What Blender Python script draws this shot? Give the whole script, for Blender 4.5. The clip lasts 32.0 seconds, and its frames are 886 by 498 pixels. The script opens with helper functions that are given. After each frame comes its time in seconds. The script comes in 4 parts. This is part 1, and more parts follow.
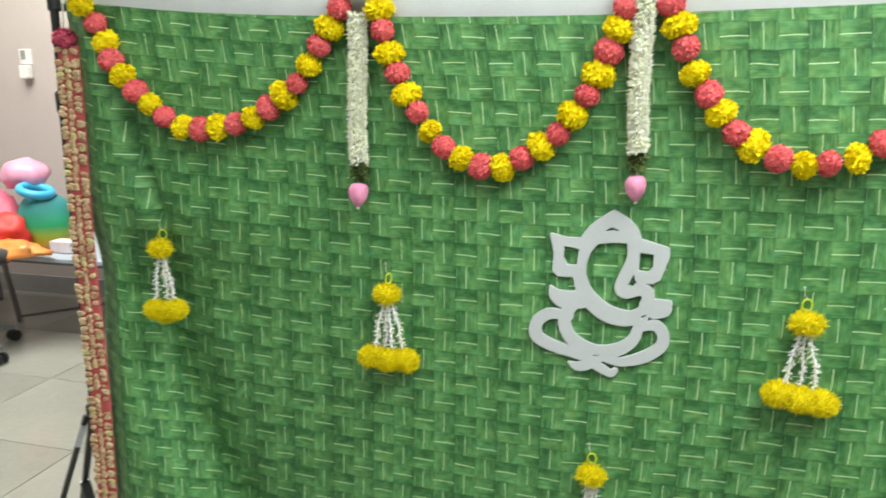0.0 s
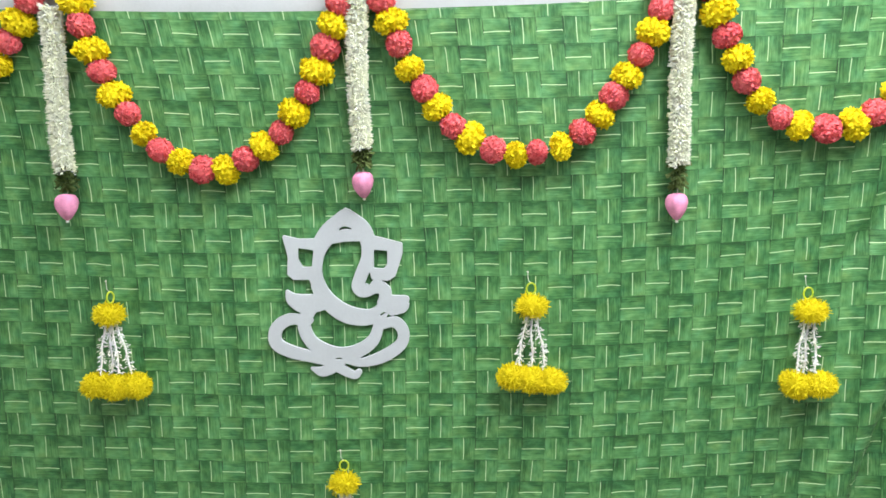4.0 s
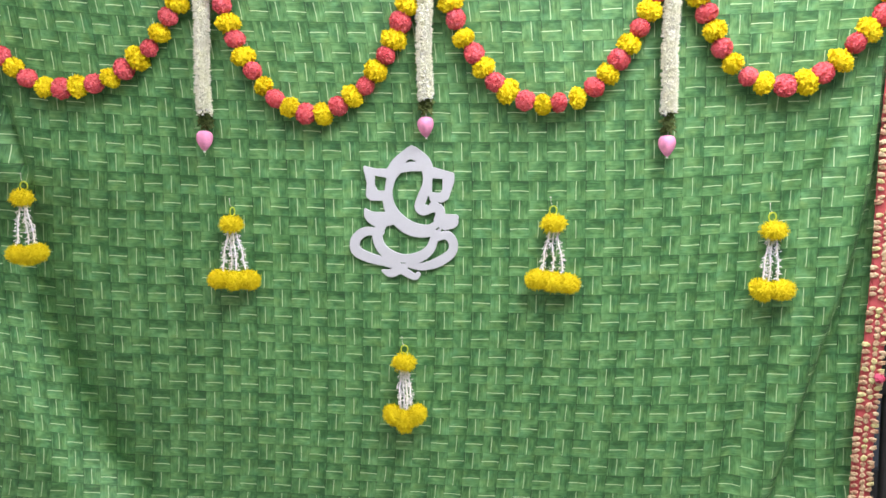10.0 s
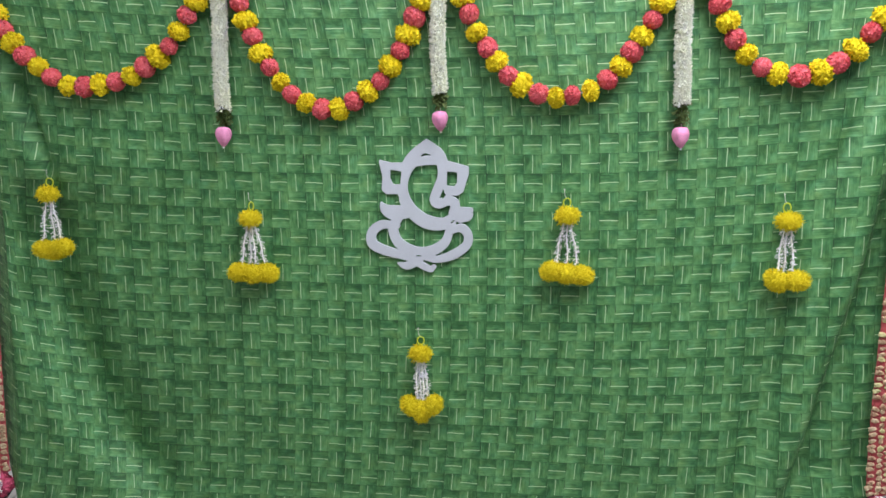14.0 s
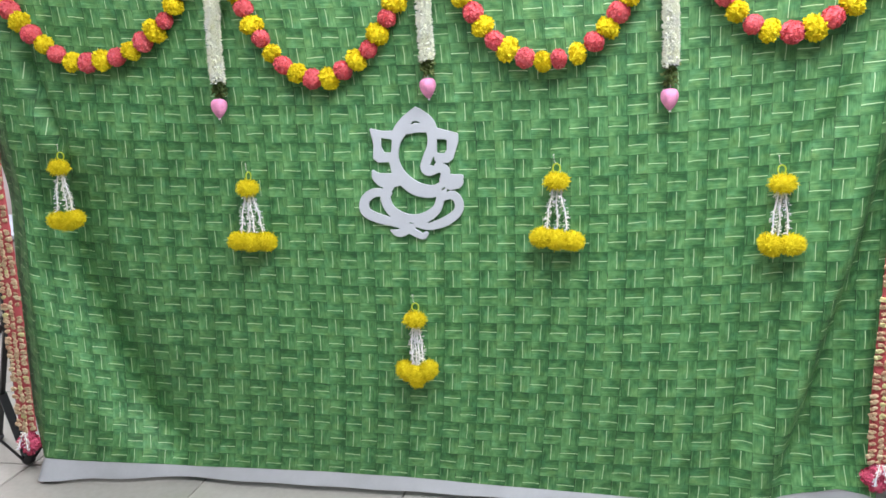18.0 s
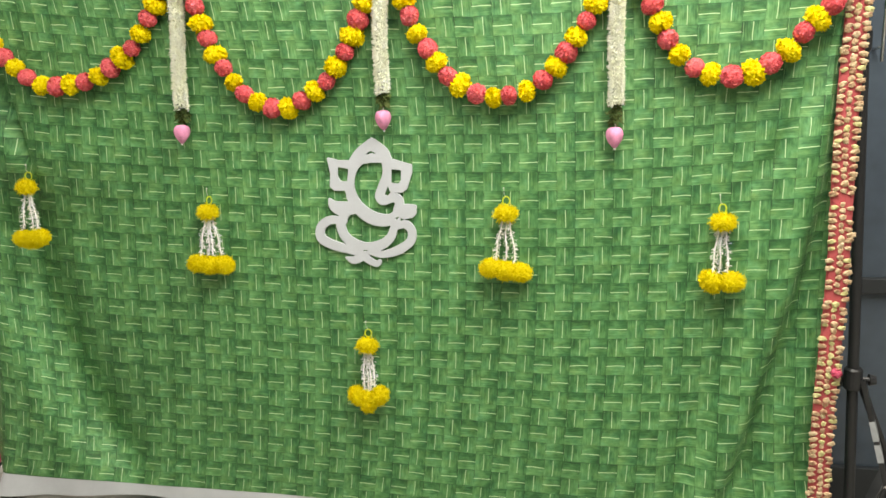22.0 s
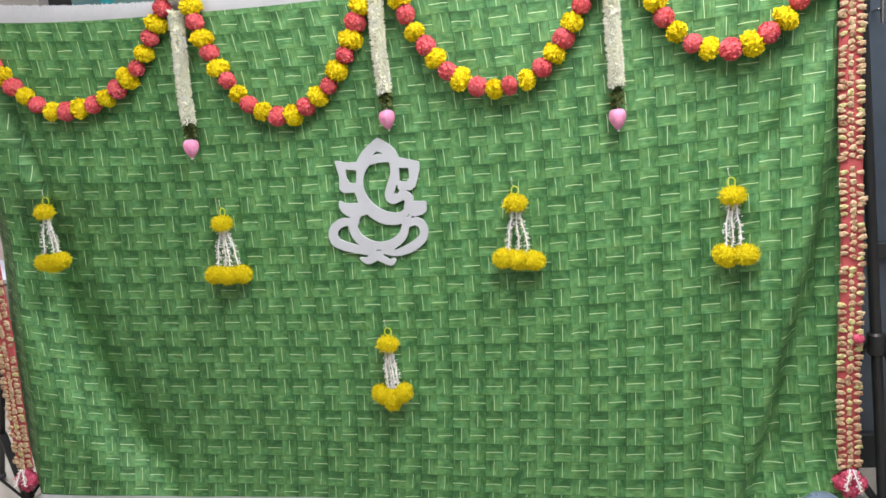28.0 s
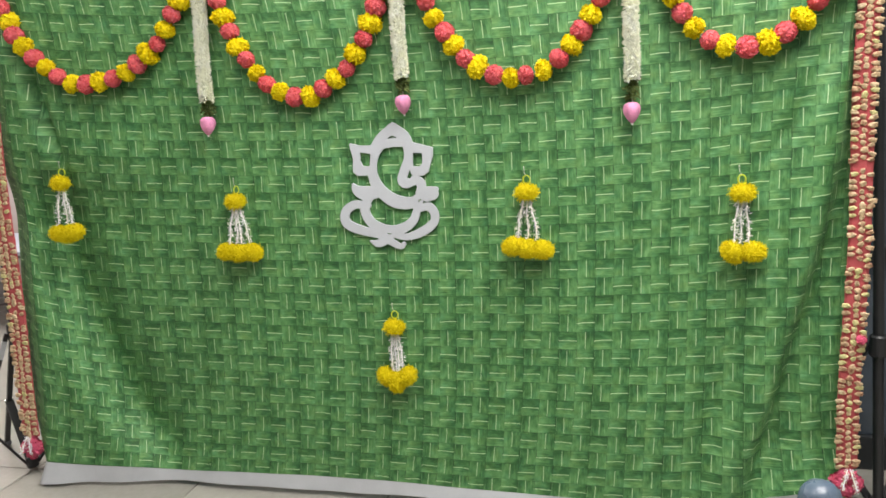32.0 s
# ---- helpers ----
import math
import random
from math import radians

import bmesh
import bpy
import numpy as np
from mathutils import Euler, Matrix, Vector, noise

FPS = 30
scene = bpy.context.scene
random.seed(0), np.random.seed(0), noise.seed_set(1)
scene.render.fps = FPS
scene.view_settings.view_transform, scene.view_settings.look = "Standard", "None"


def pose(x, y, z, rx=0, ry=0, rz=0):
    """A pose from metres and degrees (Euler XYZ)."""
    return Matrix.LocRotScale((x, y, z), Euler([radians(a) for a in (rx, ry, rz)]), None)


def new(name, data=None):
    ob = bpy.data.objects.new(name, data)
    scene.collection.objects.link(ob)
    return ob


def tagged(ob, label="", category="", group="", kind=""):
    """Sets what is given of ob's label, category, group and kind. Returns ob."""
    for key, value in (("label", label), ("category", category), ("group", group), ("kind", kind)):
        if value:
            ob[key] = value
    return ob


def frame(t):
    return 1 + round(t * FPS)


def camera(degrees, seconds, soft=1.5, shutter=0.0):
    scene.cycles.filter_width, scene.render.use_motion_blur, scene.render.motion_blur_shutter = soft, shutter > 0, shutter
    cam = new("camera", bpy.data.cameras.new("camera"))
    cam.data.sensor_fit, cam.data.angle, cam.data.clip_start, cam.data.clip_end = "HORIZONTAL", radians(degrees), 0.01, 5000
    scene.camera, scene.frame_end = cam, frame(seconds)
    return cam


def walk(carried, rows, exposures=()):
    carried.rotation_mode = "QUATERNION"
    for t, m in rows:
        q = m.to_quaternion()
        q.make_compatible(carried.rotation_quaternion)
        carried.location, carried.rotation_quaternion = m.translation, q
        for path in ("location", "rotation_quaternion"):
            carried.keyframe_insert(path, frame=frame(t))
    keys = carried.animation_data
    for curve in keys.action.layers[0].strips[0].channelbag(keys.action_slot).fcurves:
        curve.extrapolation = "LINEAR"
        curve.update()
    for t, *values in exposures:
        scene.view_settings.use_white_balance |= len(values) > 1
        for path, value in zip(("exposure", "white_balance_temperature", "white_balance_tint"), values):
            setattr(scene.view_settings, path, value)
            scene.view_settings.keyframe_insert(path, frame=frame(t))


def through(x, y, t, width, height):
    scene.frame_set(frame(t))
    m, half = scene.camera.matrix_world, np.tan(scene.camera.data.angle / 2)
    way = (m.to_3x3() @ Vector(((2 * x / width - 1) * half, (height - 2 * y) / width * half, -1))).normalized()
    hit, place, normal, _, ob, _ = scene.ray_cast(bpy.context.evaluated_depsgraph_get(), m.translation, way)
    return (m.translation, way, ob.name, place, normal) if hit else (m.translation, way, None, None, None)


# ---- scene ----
# ---- the camera and its walk ----
cam = camera(60.42, 32.0, soft=1.6, shutter=0.5)
ROWS = [
    (0, 0.0011, -1.3927, 1.2979, 76.730, 0.978, 16.966),
    (0.5, 0.0095, -1.3714, 1.2947, 77.948, -0.642, 14.099),
    (1, 0.0084, -1.3740, 1.3092, 78.297, -0.754, 13.547),
    (1.5, 0.0040, -1.3771, 1.3163, 78.988, -0.537, 13.311),
    (2, 0.0262, -1.3600, 1.3146, 79.013, 0.103, 10.927),
    (2.5, 0.0620, -1.3448, 1.3008, 78.579, -0.105, 4.171),
    (4.5, 0.1142, -1.3561, 1.2265, 78.644, 1.473, 1.341),
    (5, 0.0619, -1.3734, 1.1918, 77.142, 2.022, 4.819),
    (5.5, 0.0314, -1.3531, 1.0801, 81.595, 2.554, 8.404),
    (6, 0.1382, -1.5273, 1.1056, 82.653, 0.877, 9.950),
    (6.5, 0.1387, -1.6387, 1.1104, 81.911, 1.542, 9.785),
    (7, 0.1323, -1.6964, 1.0658, 81.185, -0.329, 9.330),
    (7.5, 0.1193, -1.7368, 1.0716, 80.295, 0.420, 9.775),
    (8, 0.1358, -1.7385, 1.0895, 80.501, 0.443, 8.243),
    (8.5, 0.1293, -1.7680, 1.0913, 79.920, 0.578, 5.960),
    (9, 0.1381, -1.7883, 1.0984, 80.691, 0.818, 5.381),
    (9.5, 0.1345, -1.7896, 1.0923, 80.702, 0.748, 5.336),
    (10, 0.1423, -1.7947, 1.1079, 80.139, 0.732, 5.353),
    (10.5, 0.1422, -1.7984, 1.0990, 80.323, 0.624, 5.157),
    (11, 0.1258, -1.8054, 1.0990, 80.359, 0.603, 5.045),
    (11.5, 0.1276, -1.8234, 1.0950, 80.046, 0.736, 5.831),
    (12, 0.1296, -1.8260, 1.1019, 79.533, 0.863, 6.384),
    (12.5, 0.1358, -1.8262, 1.0981, 79.789, 1.180, 7.508),
    (13, 0.1391, -1.8268, 1.1064, 80.129, 1.128, 7.730),
    (13.5, 0.1474, -1.8213, 1.1122, 79.983, 0.935, 6.826),
    (15.5, 0.2733, -1.7818, 1.1070, 78.656, 5.038, 9.775),
    (16, 0.3205, -1.7674, 1.0950, 80.806, 4.463, 12.780),
    (16.5, 0.3214, -1.7687, 1.0986, 81.577, 1.173, 10.427),
    (17, 0.3322, -1.7837, 1.0925, 78.384, 1.539, 8.536),
    (17.5, 0.3197, -1.8031, 1.0961, 76.944, 2.435, 10.157),
    (18, 0.3202, -1.8045, 1.1003, 77.526, 2.667, 10.978),
    (18.5, 0.3255, -1.8015, 1.0993, 77.658, 2.608, 11.083),
    (19, 0.3301, -1.7971, 1.1030, 77.590, 2.610, 11.078),
    (19.5, 0.3211, -1.7998, 1.0974, 78.109, 3.511, 10.932),
    (20, 0.4163, -1.7820, 1.1172, 77.419, 4.644, 10.895),
    (20.5, 0.4301, -1.7920, 1.1097, 77.866, 6.235, 11.010),
    (21, 0.4459, -1.8010, 1.1201, 78.885, 5.274, 12.826),
    (21.5, 0.4463, -1.8103, 1.1135, 79.595, 1.273, 12.043),
    (22, 0.4480, -1.8163, 1.1164, 79.329, 1.213, 11.386),
    (22.5, 0.4368, -1.8189, 1.1017, 79.359, 2.571, 12.398),
    (23, 0.4706, -1.8351, 1.0875, 78.561, 3.029, 12.903),
    (23.5, 0.4884, -1.8338, 1.0916, 78.217, 3.415, 12.657),
    (24, 0.4816, -1.8305, 1.0922, 78.056, 4.008, 12.358),
    (24.5, 0.4788, -1.8308, 1.0919, 77.858, 5.518, 11.949),
    (25, 0.4549, -1.8295, 1.0959, 78.218, 5.862, 13.689),
    (25.5, 0.4736, -1.8263, 1.0948, 78.523, 5.695, 13.821),
    (26, 0.4644, -1.8291, 1.0943, 78.407, 5.380, 12.879),
    (26.5, 0.4684, -1.8281, 1.0983, 79.141, 5.460, 12.405),
    (28.5, 0.4647, -1.8301, 1.0992, 79.820, 5.424, 12.020),
    (29, 0.4700, -1.8289, 1.0890, 80.850, 5.666, 12.754),
    (29.5, 0.4666, -1.8324, 1.0957, 81.712, 5.578, 12.509),
    (30, 0.4713, -1.8302, 1.0817, 82.220, 2.667, 11.928),
    (30.5, 0.4569, -1.8505, 1.0875, 81.798, 2.161, 12.510),
    (31, 0.4663, -1.8584, 1.0723, 79.477, 3.208, 11.069),
    (31.5, 0.4631, -1.8557, 1.0823, 78.612, 3.290, 11.903),
    (32, 0.4557, -1.8558, 1.0825, 79.147, 3.244, 12.790),
]
EXPOSURES = [
    (0.0, -0.11, 6600, 0),
    (1.0, -0.14, 6300, 0),
    (2.0, -0.10, 6300, -2),
    (5.0, 0.08, 6050, 10),
    (6.0, 0.10, 5750, 10),
    (7.0, 0.06, 6100, 10),
    (8.0, -0.22, 6100, 12),
    (9.0, 0.12, 5850, 20),
    (10.0, 0.16, 6350, 20),
    (11.0, 0.18, 6700, 16),
    (12.0, -0.34, 6000, 14),
    (13.0, -0.39, 5900, 16),
    (16.0, 0.01, 6150, 16),
    (17.0, 0.11, 6350, 10),
    (18.0, 0.00, 6000, 14),
    (19.0, 0.09, 5900, 16),
    (20.0, 0.13, 5950, 12),
    (21.0, -0.02, 6250, 14),
    (22.0, 0.07, 7200, 8),
    (23.0, 0.02, 6450, 8),
    (24.0, -0.07, 7050, 8),
    (25.0, -0.09, 6850, 12),
    (25.5, -0.09, 6450, 8),
    (26.0, -0.05, 6400, 10),
    (29.0, -0.06, 6500, 16),
    (30.0, -0.14, 6750, 8),
    (31.0, -0.35, 7750, -2),
    (32.0, -0.13, 6700, 12),
]
walk(cam, [(t, pose(x, y, z, rx, ry, rz)) for t, x, y, z, rx, ry, rz in ROWS], EXPOSURES)

# ---- light: a closed room under added ceiling panels, all out of view ----
world = bpy.data.worlds.new("room_air")
world.use_nodes = True
world.node_tree.nodes["Background"].inputs["Color"].default_value = (0.8, 0.85, 0.9, 1)
world.node_tree.nodes["Background"].inputs["Strength"].default_value = 0.02
scene.world = world
CEILING = 2.75
# assumed panels: second is the main one, first a weak fill, third brightens the far floor
LAMPS = [(-0.75, -1.62, 10.0), (0.88, -1.02, 91.0), (-2.9, 0.90, 90.0)]
LAMP_TINT = (1.0, 0.985, 0.955)


# ---- small tools ----
def mesh_of(name, bm, mats, smooth=False):
    me = bpy.data.meshes.new(name)
    bm.normal_update()
    bm.to_mesh(me)
    bm.free()
    for m in (mats if isinstance(mats, (list, tuple)) else [mats]):
        me.materials.append(m)
    if smooth:
        for p in me.polygons:
            p.use_smooth = True
    return me


def part(name, bm, material, parent, label="", smooth=False, at=None):
    """Links a bmesh, or a mesh made before, as one object under a thing or a part."""
    me = bm if isinstance(bm, bpy.types.Mesh) else mesh_of(name, bm, material, smooth)
    ob = new(name, me)
    if parent is not None:
        ob.parent = parent
    if at is not None:
        ob.matrix_basis = at
    if label:
        ob["label"] = label
    return ob


def thing(name, label, category, m=None, group="", kind=""):
    ob = new(name)
    ob.empty_display_size = 0.05
    if m is not None:
        ob.matrix_basis = m
    return tagged(ob, label, category, group, kind)


def box(bm, cx, cy, cz, sx, sy, sz, bevel=0.0, m=None):
    out = bmesh.ops.create_cube(bm, size=1.0)
    vs = out["verts"]
    for v in vs:
        v.co = Vector((v.co.x * sx + cx, v.co.y * sy + cy, v.co.z * sz + cz))
    if bevel:
        es = list({e for v in vs for e in v.link_edges})
        r = bmesh.ops.bevel(bm, geom=es, offset=bevel, segments=2, profile=0.5, affect='EDGES')
        vs = list({v for f in r["faces"] for v in f.verts} | {v for v in vs if v.is_valid})
    if m is not None:
        bmesh.ops.transform(bm, matrix=m, verts=[v for v in vs if v.is_valid])
    return bm


def rod(bm, a, b, r0, r1=None, seg=12, caps=True):
    """A round bar from a to b."""
    a, b = Vector(a), Vector(b)
    way = b - a
    turn = way.to_track_quat("Z", "Y").to_matrix().to_4x4()
    bmesh.ops.create_cone(bm, cap_ends=caps, segments=seg, radius1=r0, radius2=r0 if r1 is None else r1, depth=way.length,
                          matrix=Matrix.Translation((a + b) / 2) @ turn)
    return bm


def bar(bm, a, b, w, h, bevel=0.0015):
    """A flat bar of section w by h from a to b."""
    a, b = Vector(a), Vector(b)
    way = b - a
    turn = way.to_track_quat("Z", "Y").to_matrix().to_4x4()
    return box(bm, 0, 0, 0, w, h, way.length, bevel, Matrix.Translation((a + b) / 2) @ turn)


def tube(bm, pts, r, seg=6, closed=False):
    """A tube along a chain of points; r is a number or one radius a point."""
    pts = [Vector(p) for p in pts]
    n = len(pts)
    rings = []
    side = None
    for i, p in enumerate(pts):
        nxt = pts[(i + 1) % n] if closed or i < n - 1 else p
        prv = pts[i - 1] if closed or i > 0 else p
        way = (nxt - prv).normalized()
        if side is None:
            side = way.orthogonal().normalized()
        side = (side - way * side.dot(way)).normalized()
        up = way.cross(side)
        rr = r[i] if isinstance(r, (list, tuple)) else r
        rings.append([bm.verts.new(p + (side * math.cos(k * math.tau / seg) + up * math.sin(k * math.tau / seg)) * rr) for k in range(seg)])
    for i in range(n if closed else n - 1):
        a, b = rings[i], rings[(i + 1) % n]
        for k in range(seg):
            bm.faces.new((a[k], a[(k + 1) % seg], b[(k + 1) % seg], b[k]))
    if not closed:
        bm.faces.new(rings[0][::-1])
        bm.faces.new(rings[-1])
    return bm


def lathe(bm, profile, seg=20, axis_z=0.0):
    """A turned form from (radius, height) pairs, upwards."""
    rings = [[bm.verts.new((r * math.cos(k * math.tau / seg), r * math.sin(k * math.tau / seg), z + axis_z)) for k in range(seg)] for r, z in profile]
    for a, b in zip(rings, rings[1:]):
        for k in range(seg):
            bm.faces.new((a[k], a[(k + 1) % seg], b[(k + 1) % seg], b[k]))
    bm.faces.new(rings[0][::-1])
    bm.faces.new(rings[-1])
    return bm


def spline(points, n):
    """n points evenly spaced along a smooth chain through the given ones."""
    pts = [np.array(p, float) for p in points]
    pts = [2 * pts[0] - pts[1]] + pts + [2 * pts[-1] - pts[-2]]
    fine = []
    for i in range(1, len(pts) - 2):
        p0, p1, p2, p3 = pts[i - 1:i + 3]
        for s in np.linspace(0, 1, 24, endpoint=False):
            fine.append(0.5 * (2 * p1 + (p2 - p0) * s + (2 * p0 - 5 * p1 + 4 * p2 - p3) * s * s + (3 * p1 - p0 - 3 * p2 + p3) * s ** 3))
    fine.append(pts[-2])
    fine = np.array(fine)
    run = np.r_[0, np.cumsum(np.linalg.norm(np.diff(fine, axis=0), axis=1))]
    want = np.linspace(0, run[-1], n)
    return np.stack([np.interp(want, run, fine[:, k]) for k in range(fine.shape[1])], 1)


def ease(x, a, b):
    s = min(1.0, max(0.0, (x - a) / (b - a)))
    return s * s * (3 - 2 * s)


def bump_at(x, c, w):
    return math.exp(-((x - c) / w) ** 2)


# ---- materials ----
class Nodes:
    """A short way to write a node tree."""

    def __init__(self, name):
        self.mat = bpy.data.materials.new(name)
        self.mat.use_nodes = True
        self.tree = self.mat.node_tree
        self.bsdf = self.tree.nodes["Principled BSDF"]

    def add(self, kind, **kw):
        n = self.tree.nodes.new("ShaderNode" + kind)
        for k, v in kw.items():
            if k.startswith("_"):
                n.inputs[int(k[1:])].default_value = v
            elif k in ("operation", "blend_type", "data_type", "noise_dimensions", "interpolation_type", "feature", "wave_type", "bands_direction"):
                if k == "operation":
                    n.operation = v
                elif k == "blend_type":
                    n.blend_type = v
                elif k == "data_type":
                    n.data_type = v
                elif k == "noise_dimensions":
                    n.noise_dimensions = v
                elif k == "interpolation_type":
                    n.interpolation_type = v
                elif k == "feature":
                    n.feature = v
                elif k == "wave_type":
                    n.wave_type = v
                else:
                    n.bands_direction = v
            else:
                n.inputs[k.replace("_", " ")].default_value = v
        return n

    def link(self, a, b):
        self.tree.links.new(a, b)

    def math(self, op, a, b=None, clamp=False):
        n = self.tree.nodes.new("ShaderNodeMath")
        n.operation, n.use_clamp = op, clamp
        for i, v in enumerate((a, b)):
            if v is None:
                continue
            if isinstance(v, (int, float)):
                n.inputs[i].default_value = v
            else:
                self.link(v, n.inputs[i])
        return n.outputs[0]

    def ramp(self, fac, stops):
        n = self.tree.nodes.new("ShaderNodeValToRGB")
        while len(n.color_ramp.elements) < len(stops):
            n.color_ramp.elements.new(0.5)
        for e, (p, c) in zip(n.color_ramp.elements, stops):
            e.position, e.color = p, (*c, 1)
        self.link(fac, n.inputs[0])
        return n.outputs[0]

    def mix(self, fac, a, b, blend="MIX"):
        n = self.tree.nodes.new("ShaderNodeMix")
        n.data_type, n.blend_type = "RGBA", blend
        for i, v in ((0, fac), (6, a), (7, b)):
            if isinstance(v, (int, float)):
                n.inputs[i].default_value = v
            elif isinstance(v, tuple):
                n.inputs[i].default_value = (*v, 1)
            else:
                self.link(v, n.inputs[i])
        return n.outputs[2]

    def noise(self, vec, scale, detail=3.0, rough=0.5):
        n = self.add("TexNoise", Scale=scale, Detail=detail, Roughness=rough)
        if vec is not None:
            self.link(vec, n.inputs["Vector"])
        return n.outputs["Fac"]

    def coords(self, kind="Object"):
        return self.add("TexCoord").outputs[kind]

    def scaled(self, vec, s):
        n = self.add("Mapping")
        n.inputs["Scale"].default_value = s
        self.link(vec, n.inputs["Vector"])
        return n.outputs[0]

    def relief(self, height, strength=0.3, distance=0.002):
        n = self.add("Bump", Strength=strength, Distance=distance)
        self.link(height, n.inputs["Height"])
        self.link(n.outputs[0], self.bsdf.inputs["Normal"])

    def done(self, color=None, rough=0.6, metal=0.0, sheen=0.0, spec=0.5, through=0.0):
        b = self.bsdf
        if color is not None:
            if isinstance(color, tuple):
                b.inputs["Base Color"].default_value = (*color, 1)
            else:
                self.link(color, b.inputs["Base Color"])
        if isinstance(rough, (int, float)):
            b.inputs["Roughness"].default_value = rough
        else:
            self.link(rough, b.inputs["Roughness"])
        b.inputs["Metallic"].default_value = metal
        b.inputs["Specular IOR Level"].default_value = spec
        if sheen:
            b.inputs["Sheen Weight"].default_value = sheen
        if through:
            b.inputs["Subsurface Weight"].default_value = through
            b.inputs["Subsurface Radius"].default_value = (0.004, 0.004, 0.002)
        return self.mat


def plain(name, base, vary=0.12, scale=14.0, rough=0.6, metal=0.0, bump=0.15, spec=0.5, sheen=0.0):
    """A paint, plastic or metal with soft stains at two sizes and a fine relief."""
    n = Nodes(name)
    vec = n.coords()
    big, fine = n.noise(vec, scale, 4), n.noise(vec, scale * 11, 3)
    f = n.math("ADD", n.math("MULTIPLY", big, 0.65), n.math("MULTIPLY", fine, 0.35))
    dark, lite = tuple(c * (1 - vary) for c in base), tuple(min(1, c * (1 + vary)) for c in base)
    col = n.ramp(f, [(0.3, dark), (0.7, lite)])
    r = n.math("ADD", n.math("MULTIPLY", big, 0.18), rough - 0.09)
    n.relief(fine, bump, 0.001)
    return n.done(col, r, metal, sheen, spec)


def petal_mat(name, dark, lite, rough=0.65, through=0.0):
    """Cut cloth petals: each one a little lighter or darker than the next."""
    n = Nodes(name)
    rand = n.add("NewGeometry").outputs["Random Per Island"]
    own = n.add("ObjectInfo").outputs["Random"]
    f = n.math("ADD", n.math("MULTIPLY", rand, 0.75), n.math("MULTIPLY", own, 0.25))
    col = n.ramp(f, [(0.1, dark), (0.9, lite)])
    fine = n.noise(n.coords(), 420.0, 2)
    n.relief(fine, 0.25, 0.0008)
    return n.done(col, rough, 0.0, 0.0, 0.12, through)


def woven_print():
    """Cotton cloth printed with a basket weave of split palm leaf, in squares of one unit of the UV map."""
    n = Nodes("woven_leaf_print")
    uv = n.coords("UV")
    sep = n.add("SeparateXYZ")
    n.link(uv, sep.inputs[0])
    wob = n.noise(n.scaled(uv, (0.55, 0.55, 1)), 1.0, 2)
    wob2 = n.noise(n.scaled(uv, (0.6, 0.5, 1)), 1.3, 2)
    u = n.math("ADD", sep.outputs[0], n.math("MULTIPLY", n.math("SUBTRACT", wob, 0.5), 0.10))
    v = n.math("ADD", sep.outputs[1], n.math("MULTIPLY", n.math("SUBTRACT", wob2, 0.5), 0.10))
    u5, v5 = n.math("ADD", u, 500.5), n.math("ADD", v, 500.5)
    iu, iv = n.math("FLOOR", u5), n.math("FLOOR", v5)
    lu = n.math("SUBTRACT", n.math("SUBTRACT", u5, iu), 0.5)
    lv = n.math("SUBTRACT", n.math("SUBTRACT", v5, iv), 0.5)
    odd = n.math("MODULO", n.math("ADD", iu, iv), 2.0)
    odd = n.math("GREATER_THAN", odd, 0.5)
    even = n.math("SUBTRACT", 1.0, odd)

    def pick(a, b):
        """a in the squares whose strip runs across, b where it runs upright."""
        return n.math("ADD", n.math("MULTIPLY", a, even), n.math("MULTIPLY", b, odd))

    across, along = pick(lv, lu), pick(lu, lv)
    cell = n.add("CombineXYZ")
    n.link(iu, cell.inputs[0])
    n.link(iv, cell.inputs[1])
    white = n.add("TexWhiteNoise")
    white.noise_dimensions = "2D"
    n.link(cell.outputs[0], white.inputs["Vector"])
    tone = white.outputs["Value"]
    sep2 = n.add("SeparateColor")
    n.link(white.outputs["Color"], sep2.inputs[0])
    lower = n.math("GREATER_THAN", n.math("MODULO", iv, 2.0), 0.5)
    upper = n.math("SUBTRACT", 1.0, lower)

    def four(a, b, c, d):
        """One value for each of the four leaf blocks that the print repeats: two that run across, two upright."""
        def row(p, q):
            return n.math("ADD", n.math("MULTIPLY", upper, p), n.math("MULTIPLY", lower, q))
        return pick(row(a, b), row(c, d))

    # washes of dye: wide blots over several squares and soft ones along each strip
    blot = n.noise(n.scaled(uv, (0.9, 0.9, 1)), 1.0, 3, 0.55)
    wash = pick(n.noise(n.scaled(uv, (2.1, 3.6, 1)), 1.0, 2), n.noise(n.scaled(uv, (4.0, 2.0, 1)), 1.0, 2))
    # fibres along the strip
    h = n.noise(n.scaled(uv, (0.9, 17.0, 1)), 1.0, 2, 0.6)
    w = n.noise(n.scaled(uv, (17.0, 0.9, 1)), 1.0, 2, 0.6)
    fibre = pick(h, w)
    ends = n.math("MULTIPLY", n.math("ABSOLUTE", along), 2.0)
    dip = n.math("POWER", ends, 5.0)
    # each block of the print is shaded its own way, from a dark corner to a pale one
    lean = n.math("ADD", n.math("MULTIPLY", lu, four(-0.10, -0.38, -0.20, 0.20)), n.math("MULTIPLY", lv, four(0.32, -0.10, 0.16, 0.24)))
    f = n.math("ADD", n.math("MULTIPLY", n.math("SUBTRACT", blot, 0.5), 0.40), 0.60)
    f = n.math("ADD", f, n.math("MULTIPLY", n.math("SUBTRACT", wash, 0.5), 0.85))
    f = n.math("ADD", f, n.math("MULTIPLY", n.math("SUBTRACT", fibre, 0.5), 0.80))
